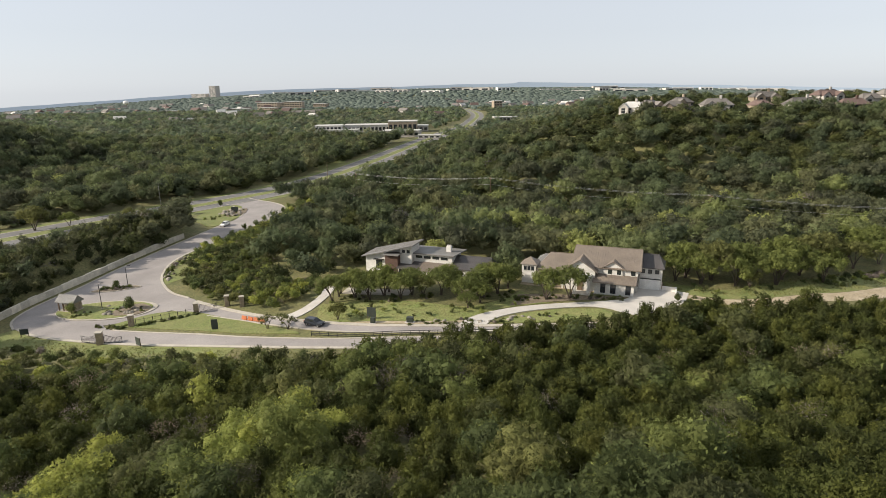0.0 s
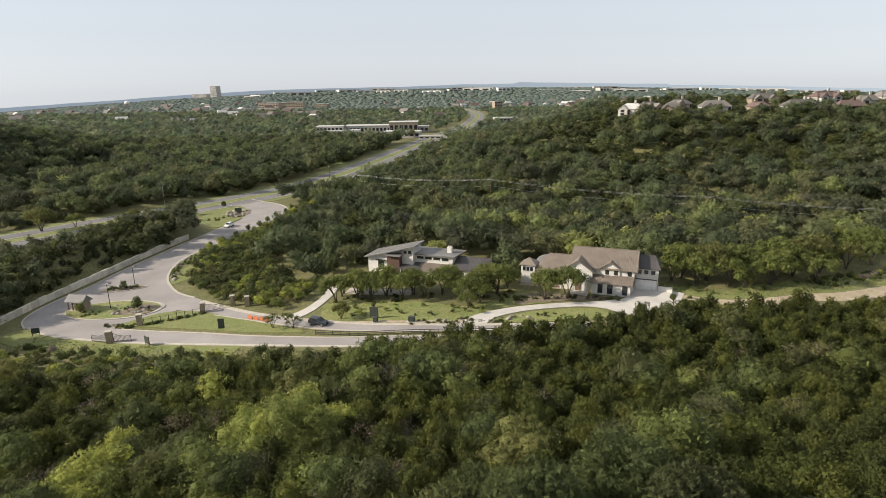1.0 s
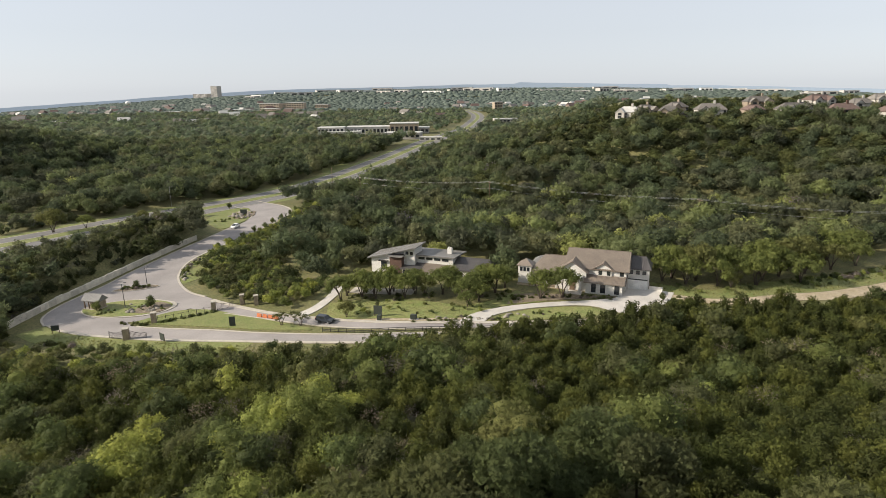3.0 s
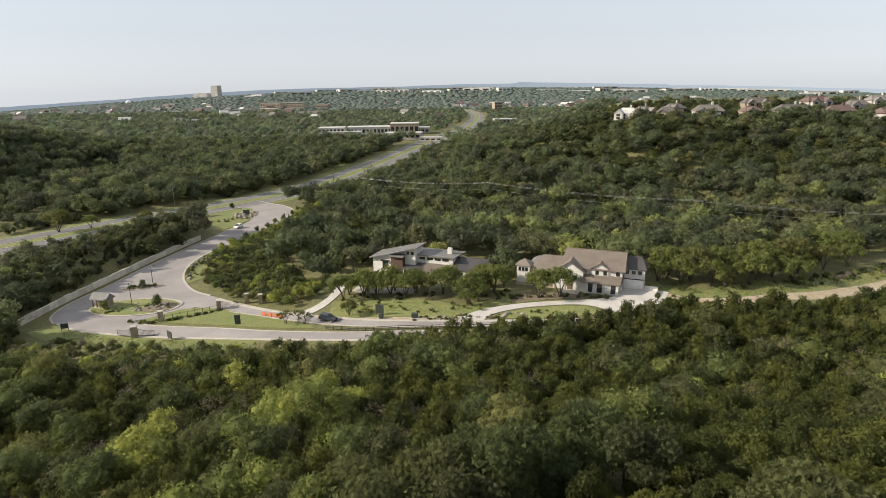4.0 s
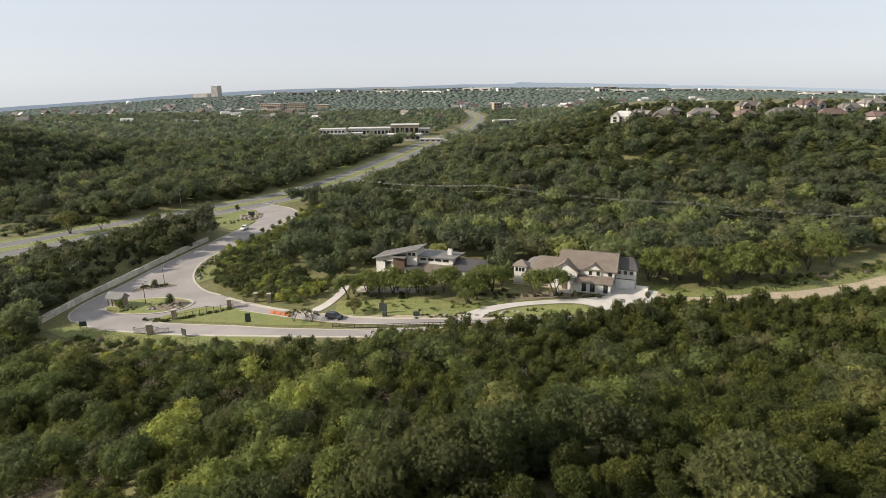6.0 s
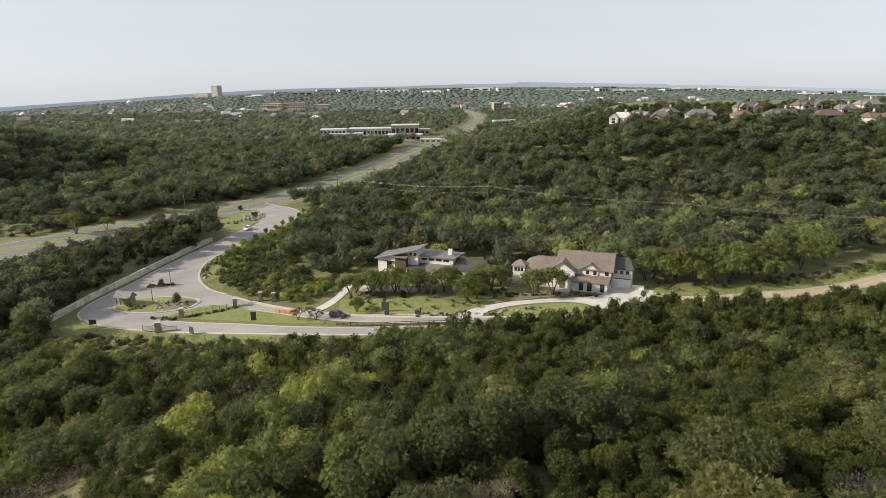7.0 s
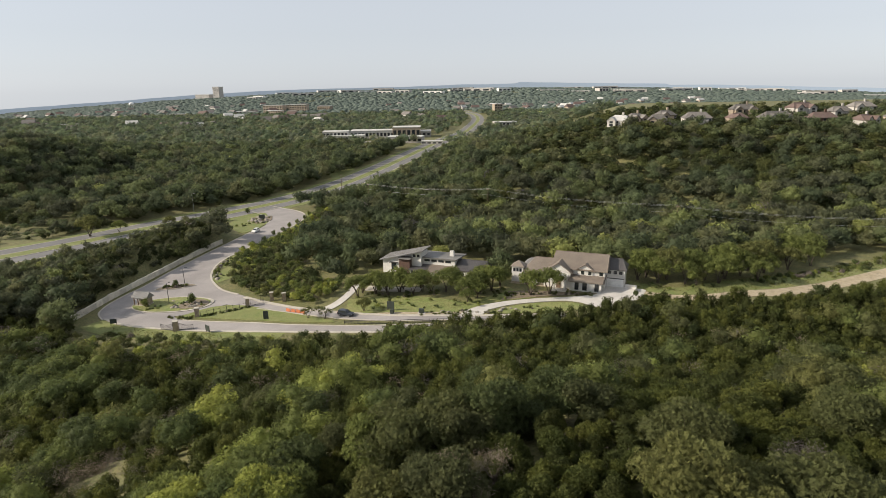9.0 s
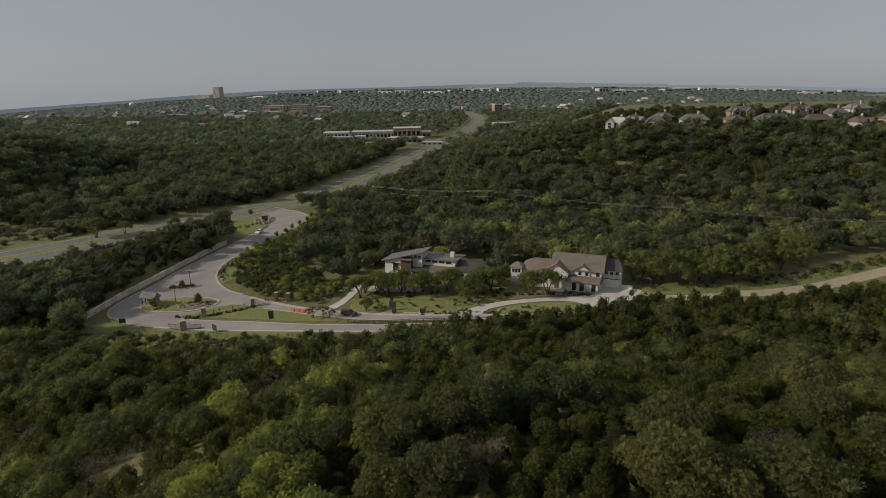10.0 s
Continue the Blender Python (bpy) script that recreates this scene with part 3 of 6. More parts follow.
PAVED = [tuple(p) for p in L_ENTRY] + [tuple(p) for p in R_ENTRY]
BRUSH = [(-86.5, 205), (-86.5, 188), (-83, 175), (-76, 161), (-62, 148), (-43, 136.5), (-39.5, 139), (-36.5, 146), (-36.5, 158), (-50, 160), (-55, 172), (-57, 192), (-60, 230), (-62, 300), (-72, 285), (-72, 255), (-77, 230)]
CLEAR = [
    [(-110, 118), (-114, 170), (-104, 206), (-95, 232), (-80, 232), (-82, 205), (-83, 190), (-80, 176), (-70, 160), (-57, 146), (-42, 136), (-32, 118), (-16, 106), (-22, 99), (-40, 97), (-62, 97), (-88, 102), (-102, 109)],
    [(-95, 228), (-114, 238), (-117, 290), (-104, 310), (-92, 304), (-76, 294), (-66, 275), (-63, 255), (-64, 232), (-72, 200), (-80, 200)],
    [(-38, 110), (-41, 133), (-35, 146), (-35, 163), (-20, 166), (-26, 146), (-6, 146), (16, 152), (20, 152), (44, 142), (62, 150), (66, 132), (58, 128), (47, 122.5), (36, 119.5), (24, 116.8), (14, 113), (0, 113)],
    [(58, 128), (56, 152), (70, 141), (82, 145), (100, 151), (116, 157), (135, 165), (180, 186), (182, 160), (130, 140), (100, 129), (80, 127), (66, 128)],
    BRUSH,
]


def allowed(p, margin=0.0):
    ok = np.ones(len(p), bool)
    for poly in CLEAR:
        ok &= ~inside(p, poly)
    ok &= cloud(p, [tuple(q) for q in HWY]) > 23 + margin
    ok &= ~in_local(p, HX, HY, -31, 9, -4, 17)
    ok &= ~in_local(p, QX, QY, -2, 41, -17, 15)
    ok &= ~inside(p, [(-118, 130), (-116.5, 172), (-107, 205), (-95, 232), (-88, 236), (-100, 200), (-106, 172), (-108, 140)])
    ok &= cloud(p, [tuple(q) for q in LOW_NEAR + LOW_FAR + LANE_NEAR]) > 2.6
    return ok


def scatter(x0, x1, y0, y1, step, seed, eye_y=-40, fan=0.86, pad=14):
    """Jittered grid points in the stretch of country in view."""
    rs = np.random.RandomState(seed)
    a, b = np.meshgrid(np.arange(x0, x1, step), np.arange(y0, y1, step))
    p = np.stack([a.ravel(), b.ravel()], -1) + rs.uniform(-0.42, 0.42, (a.size, 2)) * step
    return p[np.abs(p[:, 0]) < fan * (p[:, 1] - eye_y) + pad]


def pick(p, seed, juniper=0.5, bright=0.1, bare=0.03, olive=0.15):
    """Which kind grows where: patches, with some chance."""
    rs = np.random.RandomState(seed)
    n = fbm(p[:, 0], p[:, 1], 22, seed * 0.37) * 0.45 + rs.rand(len(p))
    q = np.clip((n + 0.25) / 1.5, 0, 1)
    edges = np.cumsum([bright, 1 - juniper - bright - bare - olive, olive])
    kind = np.where(q < edges[0], 2, np.where(q < edges[1], 1, np.where(q < edges[2], 3, 0)))
    kind[rs.rand(len(p)) < bare] = 4
    return kind


def protos(count, leaves, size, core, n_lobes=None):
    out = {}
    for ki, k in enumerate(KINDS):
        out[ki] = [crown(SPECIES[k][0], 100 * ki + j, leaves, size, core, n_lobes, bare=(k == "bare")) for j in range(count)]
    return out


def joined(name, p, kind, table, scale, seed, label, mats=BOUGHS, sink=0.3, wide=1.25, tall=1.0, slim=1.0):
    """One mesh of many crowns, for woods that nobody could count."""
    rs = np.random.RandomState(seed)
    V, T, I, base = [], [], [], 0
    z = ground(p[:, 0], p[:, 1])
    for (x, y), g, k in zip(p, z, kind):
        v, t, h = table[k][rs.randint(len(table[k]))]
        a, s = rs.uniform(0, 6.28), scale * rs.uniform(0.7, 1.35) * (1.0 if k in (0, 4) else wide)
        c, d = math.cos(a) * s, math.sin(a) * s
        if k == 0:
            c, d = c * slim, d * slim
        V.append(np.stack([v[:, 0] * c - v[:, 1] * d + x, v[:, 0] * d + v[:, 1] * c + y, v[:, 2] * s * tall * rs.uniform(0.9, 1.1) + g - sink], -1))
        T.append(t + base)
        I.append(np.full(len(t), 3 * k + rs.randint(3)))
        base += len(v)
    me = array_mesh(name, np.concatenate(V), np.concatenate(T), mats, np.concatenate(I) if len(mats) > 1 else None)
    return tagged(link(name, me), label, "trees", kind="stuff")


# patches where one kind stands together: x, y, radius, kind
BRIGHT = [(-18.5, 58, 6.0, 2), (-23, 53, 4, 2), (-40, 50, 4.5, 2), (-8.5, 26, 2.8, 2), (-26, 29, 2.6, 2), (-19, 22, 3.2, 1), (56.5, 48, 6.5, 3), (21, 8.5, 3.4, 3), (4, 48, 3.0, 1), (-86, 81, 8, 1), (-98, 90, 9, 1), (-63, 52, 7, 1), (-3.6, 79, 4, 1), (-34, 65, 3.2, 4), (-52, 42, 3.4, 4), (12, 40, 2.6, 4)]
# trees on the slope below the camera: the nearest are things, the rest one wood
near = scatter(-150, 150, -4, 150, 2.75, 1, eye_y=-38, fan=0.80, pad=10)
near = near[allowed(near)]
near = near[(near[:, 1] + 0.12 * near[:, 0]) < np.where(near[:, 0] > 95, 158, np.where(near[:, 0] > 38, 136, np.where(near[:, 0] > 18, 119, np.where(near[:, 0] > 4, 117, 113))))]
kinds = pick(near, 5, juniper=0.80, bright=0.03, bare=0.03, olive=0.05)
west = (near[:, 0] < -4) & (kinds == 0) & (fbm(near[:, 0], near[:, 1], 9, 2.2) > 0.30)
kinds[west] = np.random.RandomState(49).choice((1, 1, 3, 2, 4), west.sum())
for bx, by, br, bk in BRIGHT:
    d = np.hypot(near[:, 0] - bx, near[:, 1] - by)
    kinds[d < br] = bk
first = near[:, 1] + 0.25 * np.abs(near[:, 0] - 4) + np.where(near[:, 1] < 6, 40, 0)
order = np.argsort(first)
one_by_one, rest = order[:300], order[300:]
full = {}
for ki, k in enumerate(KINDS):
    full[ki] = []
    for j in range(6):
        v, t, h = crown(SPECIES[k][0], 500 + 100 * ki + j, 2700 if k != "bare" else 1300, 0.21 if k != "juniper" else 0.18, 1, bare=(k == "bare"), loose=0.7)
        full[ki].append((array_mesh("crown", v, t, [SPECIES[k][1][j % 3]]), trunk_mesh(k, 500 + 100 * ki + j, h)))
rs = np.random.RandomState(8)
for i in one_by_one:
    k = int(kinds[i])
    x, y = near[i]
    s = rs.uniform(0.65, 1.15) * (1.0 if k in (0, 4) else 1.35)
    w, s = (s * 0.95, s * 0.84) if k == 0 else (s, s)
    m = pose(x, y, gz(x, y) - 0.2, 0, 0, rs.uniform(0, 360)) @ Matrix.Diagonal((w, w, s, 1))
    tree = thing("tree", m, SPECIES[KINDS[k]][2], SPECIES[KINDS[k]][3], "trees on the near slope")
    cm, tm = full[k][rs.randint(6)]
    link("trunk", tm, tree), link("crown", cm, tree)
edge_of_rest = near[rest][:, 1] < 68
joined("near_woodland", near[rest[edge_of_rest]], kinds[rest[edge_of_rest]], protos(6, 430, 0.25, 1, 5), 0.8, 21, "dense juniper and oak thicket on the slope", wide=1.2, slim=0.92, tall=0.9)
joined("near_woodland", near[rest[~edge_of_rest]], kinds[rest[~edge_of_rest]], protos(6, 210, 0.35, 1, 4), 0.92, 28, "juniper and oak thicket lower on the slope", wide=1.15, slim=0.95, tall=0.95)

behind = scatter(-70, 70, -75, -4, 5.0, 19, eye_y=-300, fan=1.0)
joined("near_woodland", behind, pick(behind, 20, juniper=0.75, bright=0.03, bare=0.02, olive=0.06), protos(3, 70, 0.8, 1, 3), 0.85, 38, "dense juniper thicket on the brow of the slope", slim=0.85)
# low brush between the entry road and the woods, and along the foot of the slope
brush = scatter(-90, -36, 136, 300, 2.4, 14, eye_y=-38, fan=0.9, pad=10)
brush = brush[inside(brush, BRUSH)]
brush = brush[cloud(brush, [tuple(q) for q in R_ENTRY] + [tuple(q) for q in LANE_FAR]) > 2.4]
brush = brush[(brush[:, 1] < 192) | (cloud(brush, [tuple(q) for q in R_ENTRY]) > 4.5)]
joined("brush", brush, pick(brush, 15, juniper=0.0, bright=0.36, bare=0.08, olive=0.22), protos(4, 150, 0.42, 1, 4), 0.45, 33, "low olive and green brush on the bank", wide=1.2)
foot = scatter(-118, 10, 94, 124, 2.8, 15, eye_y=-38, fan=0.9, pad=10)
foot = foot[(cloud(foot, [tuple(q) for q in LOW_NEAR]) > 7.5) & (foot[:, 1] + 0.17 * foot[:, 0] < 107 - 0.12 * foot[:, 0] * 0) & ~allowed(foot)]
foot = foot[foot[:, 1] < 112 - 0.16 * (foot[:, 0] + 60)]
joined("brush", foot, pick(foot, 16, juniper=0.15, bright=0.25, bare=0.06, olive=0.25), protos(4, 150, 0.42, 1, 4), 0.42, 34, "bright low bushes below the grass verge", wide=1.2)

weeds = np.concatenate([scatter(57, 180, 136, 188, 3.2, 45), scatter(-31, 22, 125.5, 138, 3.0, 46)])
weeds = weeds[inside(weeds, [(58.5, 141), (57, 150), (70, 142), (82, 146), (100, 152), (116, 158), (135, 166), (180, 186), (178, 177), (130, 154), (101, 142), (80, 137.5)]) | inside(weeds, [(-31, 127), (-30, 138), (-20, 139), (-6, 136), (4, 132.5), (12, 136), (20, 135), (4, 126)])]
weeds = weeds[np.random.RandomState(47).rand(len(weeds)) < 0.55]
joined("brush", weeds, pick(weeds, 48, juniper=0.0, bright=0.3, bare=0.12, olive=0.3), protos(4, 90, 0.5, 1, 3), 0.2, 39, "weedy low bushes in the meadow and on the lawn", wide=1.3)

# woods in the valley and on the hills
mid = scatter(-420, 420, 118, 640, 7.2, 2, eye_y=-38, fan=0.80, pad=10)
mid = mid[allowed(mid)]
mid = mid[(mid[:, 1] + 0.12 * mid[:, 0]) > np.where(mid[:, 0] > 38, 140, 108)]
hidden = (mid[:, 0] > 40 + 0.3 * (mid[:, 1] - 430)) & (mid[:, 1] > 500)
mid = mid[~hidden]
mid = mid[(mid[:, 0] < 56) | (mid[:, 0] > 190) | (mid[:, 1] > 150 + 0.38 * (mid[:, 0] - 60))]
way = np.array([tuple(q) for q in HWY])
aside = mid[:, 0] - np.interp(mid[:, 1], way[:140, 1], way[:140, 0])
low = (aside > 0) & (mid[:, 1] > 315) & (mid[:, 1] < 640) & (cloud(mid, way) < 40)
roadside = mid[low]
mid = mid[~low]
crest = (mid[:, 0] > 95) & (mid[:, 1] > 365)
bank = (mid[:, 0] < -112) & (mid[:, 1] < 262) & (mid[:, 1] > 140)
off_wall = np.interp(mid[:, 1], (132, 162, 192, 222, 262), (-115.6, -113, -107.6, -101, -90)) - mid[:, 0]
thin = bank & (off_wall < 12)
mid, crest, bank, off_wall = mid[~thin], crest[~thin], bank[~thin], off_wall[~thin]
kinds2 = pick(mid, 9, juniper=0.40, bright=0.025, bare=0.008, olive=0.16)
# light oaks along the foot of the hill, dark junipers higher up
rs = np.random.RandomState(41)
height, luck = ground(mid[:, 0], mid[:, 1]), rs.rand(len(mid))
hill = mid[:, 0] > -10
foot_of_hill = hill & (mid[:, 1] < 262) & (luck < 0.75)
kinds2[foot_of_hill] = rs.choice((1, 2, 3, 3), foot_of_hill.sum())
upper = hill & (height > 13) & (luck < 0.68)
kinds2[upper] = 0
plain = (mid[:, 0] < -10) & (mid[:, 1] > 300) & (luck < 0.5)
kinds2[plain] = rs.choice((1, 1, 3, 1), plain.sum())
table = protos(8, 215, 0.42, 1, 5)
table_far = protos(6, 110, 0.55, 1, 4)
brow = crest & (mid[:, 1] < 398)
joined("hilltop_woodland", mid[brow], kinds2[brow], table_far, 1.2, 36, "low trees on the brow of the hill", mats=HAZED_BOUGHS, slim=1.55, tall=0.8)
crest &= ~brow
joined("hilltop_woodland", mid[crest], kinds2[crest], table_far, 1.15, 31, "trees between the hilltop houses", mats=HAZED_BOUGHS, slim=1.55, tall=0.85)
edge = bank & (off_wall < 26)
bank &= ~edge
joined("bank_woodland", mid[edge], kinds2[edge], table_far, 0.62, 35, "bushes on the crest behind the boundary wall", mats=HAZED_BOUGHS, tall=0.8, wide=1.2)
joined("bank_woodland", mid[bank], kinds2[bank], table_far, 0.8, 32, "scrubby woods on the bank above the wall", mats=HAZED_BOUGHS, tall=0.62, wide=1.35)
rest2 = ~(crest | brow | bank | edge)
near_part = rest2 & (mid[:, 1] < 330)
rest2 &= ~near_part
joined("valley_woodland", mid[near_part], kinds2[near_part], table, 1.35, 22, "mixed oak and juniper woods in the valley and on the hillside", mats=HAZED_BOUGHS, slim=1.55, tall=0.95, wide=1.25)
joined("valley_woodland", mid[rest2], kinds2[rest2], table_far, 1.45, 27, "woods along the boulevard and on the upper hillside", mats=HAZED_BOUGHS, slim=1.55, tall=0.92, wide=1.35)
joined("brush", roadside, pick(roadside, 50, juniper=0.2, bright=0.1, bare=0.0, olive=0.3), protos(4, 90, 0.6, 1, 4), 0.75, 40, "low trees beside the boulevard", mats=HAZED_BOUGHS, tall=0.7, wide=1.5)
scrub = scatter(-190, -112, 132, 262, 2.7, 17, eye_y=-38, fan=0.9, pad=10)
scrub = scrub[allowed(scrub) & (cloud(scrub, [tuple(q) for q in HWY]) > 23)]
joined("bank_woodland", scrub, pick(scrub, 18, juniper=0.6, bright=0.03, bare=0.01, olive=0.2), protos(4, 80, 0.5, 1, 4), 0.68, 37, "undergrowth on the bank above the wall", mats=HAZED_BOUGHS, wide=1.3)
# far woods
far1 = scatter(-1250, 1250, 640, 1500, 15.5, 3, eye_y=-38, fan=0.80, pad=10)
far1 = far1[allowed(far1)]
hidden = (far1[:, 0] > 90 + 0.36 * (far1[:, 1] - 430)) & (far1[:, 1] < 1000)
far1 = far1[~hidden]
lots = (np.abs(far1[:, 0] + 95) < 78) & (np.abs(far1[:, 1] - 775) < 62)
far1 = far1[~lots]
joined("far_woodland", far1, pick(far1, 11, juniper=0.2, bright=0.06, bare=0.0, olive=0.3), protos(5, 16, 0.75, 1, 2), 2.3, 23, "distant woods on the plain", mats=HAZED_WOODS, tall=0.66)


def clump(seed, level=1):
    """A far tree: an uneven leafy mound with a flat foot."""
    r = np.random.RandomState(seed)
    iv, it = ico(level)
    v = iv * (2.6, 2.6, 2.9) * (1 + r.uniform(-0.22, 0.22, (len(iv), 1)))
    v[:, 2] += 2.2
    return v, it[iv[it][:, :, 2].mean(1) > -0.3], 5.0


far2 = scatter(-2000, 2000, 1500, 2500, 17, 4, eye_y=-38, fan=0.80, pad=10)
far2 = far2[(fbm(far2[:, 0], far2[:, 1], 160, 3.1) < 0.5) & (cloud(far2, [tuple(q) for q in HWY]) > 20)]
joined("far_woodland", far2, np.zeros(len(far2), int), {0: [clump(j) for j in range(6)]}, 3.3, 24, "woods between far houses, haze tinted into their colour", mats=[M_hazed_farwood], tall=0.48)
far3 = scatter(-3400, 3400, 2500, 4500, 30, 6, eye_y=-38, fan=0.80, pad=10)
far3 = far3[fbm(far3[:, 0], far3[:, 1], 240, 3.1) < 0.4]
joined("far_woodland", far3, np.zeros(len(far3), int), {0: [clump(j + 9) for j in range(6)]}, 5.2, 25, "woods towards the skyline, haze tinted into their colour", mats=[M_hazed_farwood], tall=0.3)


# ---- the pale two-storey house ----
def window(parent, x0, x1, z0, z1, y, frame_mat=None, rows=1, cols=1, depth=0.12, name="window"):
    """A window in a wall that faces -y: dark frame, recessed pane, bars and a sill."""
    w = boxed(name, x0 - 0.08, x1 + 0.08, y - 0.05, y + depth, z0 - 0.08, z1 + 0.08, frame_mat or M_frame, parent)
    boxed("pane", x0, x1, y - 0.065, y - 0.05, z0, z1, M_glass, w)
    for i in range(1, cols):
        c = x0 + (x1 - x0) * i / cols
        boxed("bar", c - 0.03, c + 0.03, y - 0.09, y - 0.066, z0, z1, frame_mat or M_frame, w)
    for i in range(1, rows):
        c = z0 + (z1 - z0) * i / rows
        boxed("bar", x0, x1, y - 0.088, y - 0.067, c - 0.03, c + 0.03, frame_mat or M_frame, w)
    boxed("sill", x0 - 0.15, x1 + 0.15, y - 0.14, y - 0.02, z0 - 0.17, z0 - 0.085, M_stucco, w)
    return w


def hip(parent, x0, x1, y0, y1, eave, top, mat, r0=None, r1=None, over=0.5, name="roof", n=14, label=""):
    """A hipped or gabled roof with its ridge along x; r0 and r1 are the ridge's ends."""
    x0, x1, y0, y1 = x0 - over, x1 + over, y0 - over, y1 + over
    ym = (y0 + y1) / 2
    r0 = x0 if r0 is None else r0
    r1 = x1 if r1 is None else r1
    bm = bmesh.new()
    a = [bm.verts.new(c) for c in ((x0, y0, eave), (x1, y0, eave), (x1, y1, eave), (x0, y1, eave))]
    b = [bm.verts.new((v.co.x, v.co.y, eave - 0.22)) for v in a]
    p, q = bm.verts.new((r0, ym, top)), bm.verts.new((r1, ym, top))
    for f in ((a[0], a[1], q, p), (a[2], a[3], p, q), (a[1], a[2], q), (a[3], a[0], p), b[::-1]):
        bm.faces.new(f)
    for i in range(4):
        j = (i + 1) % 4
        bm.faces.new((b[i], b[j], a[j], a[i]))
    bmesh.ops.recalc_face_normals(bm, faces=bm.faces)
    roof = part(name, bm, mat, parent, label)
    lo, hi = max(x0, r0), min(x1, r1)
    seams("seam", (lo, y0, eave), (hi - lo, 0, 0), (0, ym - y0, top - eave), n, mat, roof)
    bm = bmesh.new()
    tube(bm, (r0, ym, top + 0.02), (r1, ym, top + 0.02), 0.1, 0.1, 6)
    part("ridge_cap", bm, mat, roof)
    return roof


def gable(parent, x0, x1, y0, y1, eave, top, mat, wall=None, over=0.4, n=6):
    """A gabled roof with its ridge along y, and the wall triangle at the front."""
    xm = (x0 + x1) / 2
    bm = bmesh.new()
    k = (top - eave) / ((x1 - x0) / 2)
    e = eave - k * over
    slab(bm, [(x0 - over, y0 - over, e), (xm, y0 - over, top), (xm, y1, top), (x0 - over, y1, e)], 0.2)
    slab(bm, [(xm, y0 - over, top), (x1 + over, y0 - over, e), (x1 + over, y1, e), (xm, y1, top)], 0.2)
    roof = part("roof", bm, mat, parent)
    for sx, s in ((x0 - over, 1), (x1 + over, -1)):
        seams("seam", (sx, y0 - over, e), (0, y1 - y0 + over, 0), (s * ((x1 - x0) / 2 + over), 0, top - e), n, mat, roof)
    if wall:
        bm = bmesh.new()
        vs = [(x0, y0, eave - 0.3), (x1, y0, eave - 0.3), (x1, y0, eave - 0.05), (xm, y0, top - 0.22), (x0, y0, eave - 0.05)]
        f = [bm.verts.new(c) for c in vs]
        g = [bm.verts.new((c[0], c[1] + 0.3, c[2])) for c in vs]
        bm.faces.new(f), bm.faces.new(g[::-1])
        for i in range(5):
            bm.faces.new((f[i], g[i], g[(i + 1) % 5], f[(i + 1) % 5]))
        bmesh.ops.recalc_face_normals(bm, faces=bm.faces)
        part("gable_wall", bm, wall, parent)
    return roof


def body(parent, x0, x1, y0, y1, z0, z1, mat, name="wall"):
    """Four walls with thickness, open above, butted end to end."""
    t = 0.25
    boxed(name, x0, x1, y0, y0 + t, z0, z1, mat, parent)
    boxed(name, x0, x1, y1 - t, y1, z0, z1, mat, parent)
    boxed(name, x0, x0 + t, y0 + t, y1 - t, z0, z1, mat, parent)
    boxed(name, x1 - t, x1, y0 + t, y1 - t, z0, z1, mat, parent)


GH = 6.0
house = thing("house", pose(HX, HY, GH, 0, 0, math.degrees(HT)), "large white stucco two-storey house with brown standing-seam metal roofs", "house")
boxed("plinth", -29, 6.6, 1.0, 14.5, -1.2, 0.12, M_stone, house)
# main block, its porch wing, the entry gable, the garage end, the lower wing and the corner tower
body(house, -15.5, 0.6, 3.2, 14.5, 0, 6.2, M_stucco)
hip(house, -15.7, 0.9, 3.2, 15.4, 6.15, 9.95, M_brown_roof, r0=-15.9, r1=1.2, over=0.55, n=28)
for gx0 in (-15.5, 0.35):
    bm = bmesh.new()
    prism(bm, [(gx0, 3.3), (gx0 + 0.25, 3.3), (gx0 + 0.25, 9.3), (gx0, 9.3)], 6.1, [6.1, 6.1, 9.6, 9.6])
    prism(bm, [(gx0, 9.3), (gx0 + 0.25, 9.3), (gx0 + 0.25, 15.3), (gx0, 15.3)], 6.1, [9.6, 9.6, 6.1, 6.1])
    part("gable_wall", bm, M_stucco, house)
body(house, -9.6, 0.0, 0.0, 3.2, 0, 3.3, M_stucco)
bm = bmesh.new()
slab(bm, [(-10.1, -0.5, 3.25), (0.5, -0.5, 3.25), (0.5, 3.25, 4.5), (-10.1, 3.25, 4.5)], 0.2)
porch_roof = part("roof", bm, M_brown_roof, house)
seams("seam", (-10.1, -0.5, 3.25), (10.6, 0, 0), (0, 3.75, 1.25), 17, M_brown_roof, porch_roof)
for a, b in ((-8.0, -6.9), (-5.6, -4.4), (-1.9, -0.8)):
    window(house, a, b, 0.5, 2.75, 0.0, rows=3, cols=2, name="tall_window")
for a in (-6.6, -4.4, -1.0):
    window(house, a, a + 0.9, 4.62, 5.78, 3.0 if a < -2 else 3.2, rows=2)
# bay over the porch with its own small gable
body(house, -7.8, -3.0, 3.0, 3.2, 4.3, 6.3, M_stucco)
gable(house, -8.3, -2.5, 2.95, 8.6, 6.15, 8.0, M_brown_roof, M_stucco, 0.35, 5)
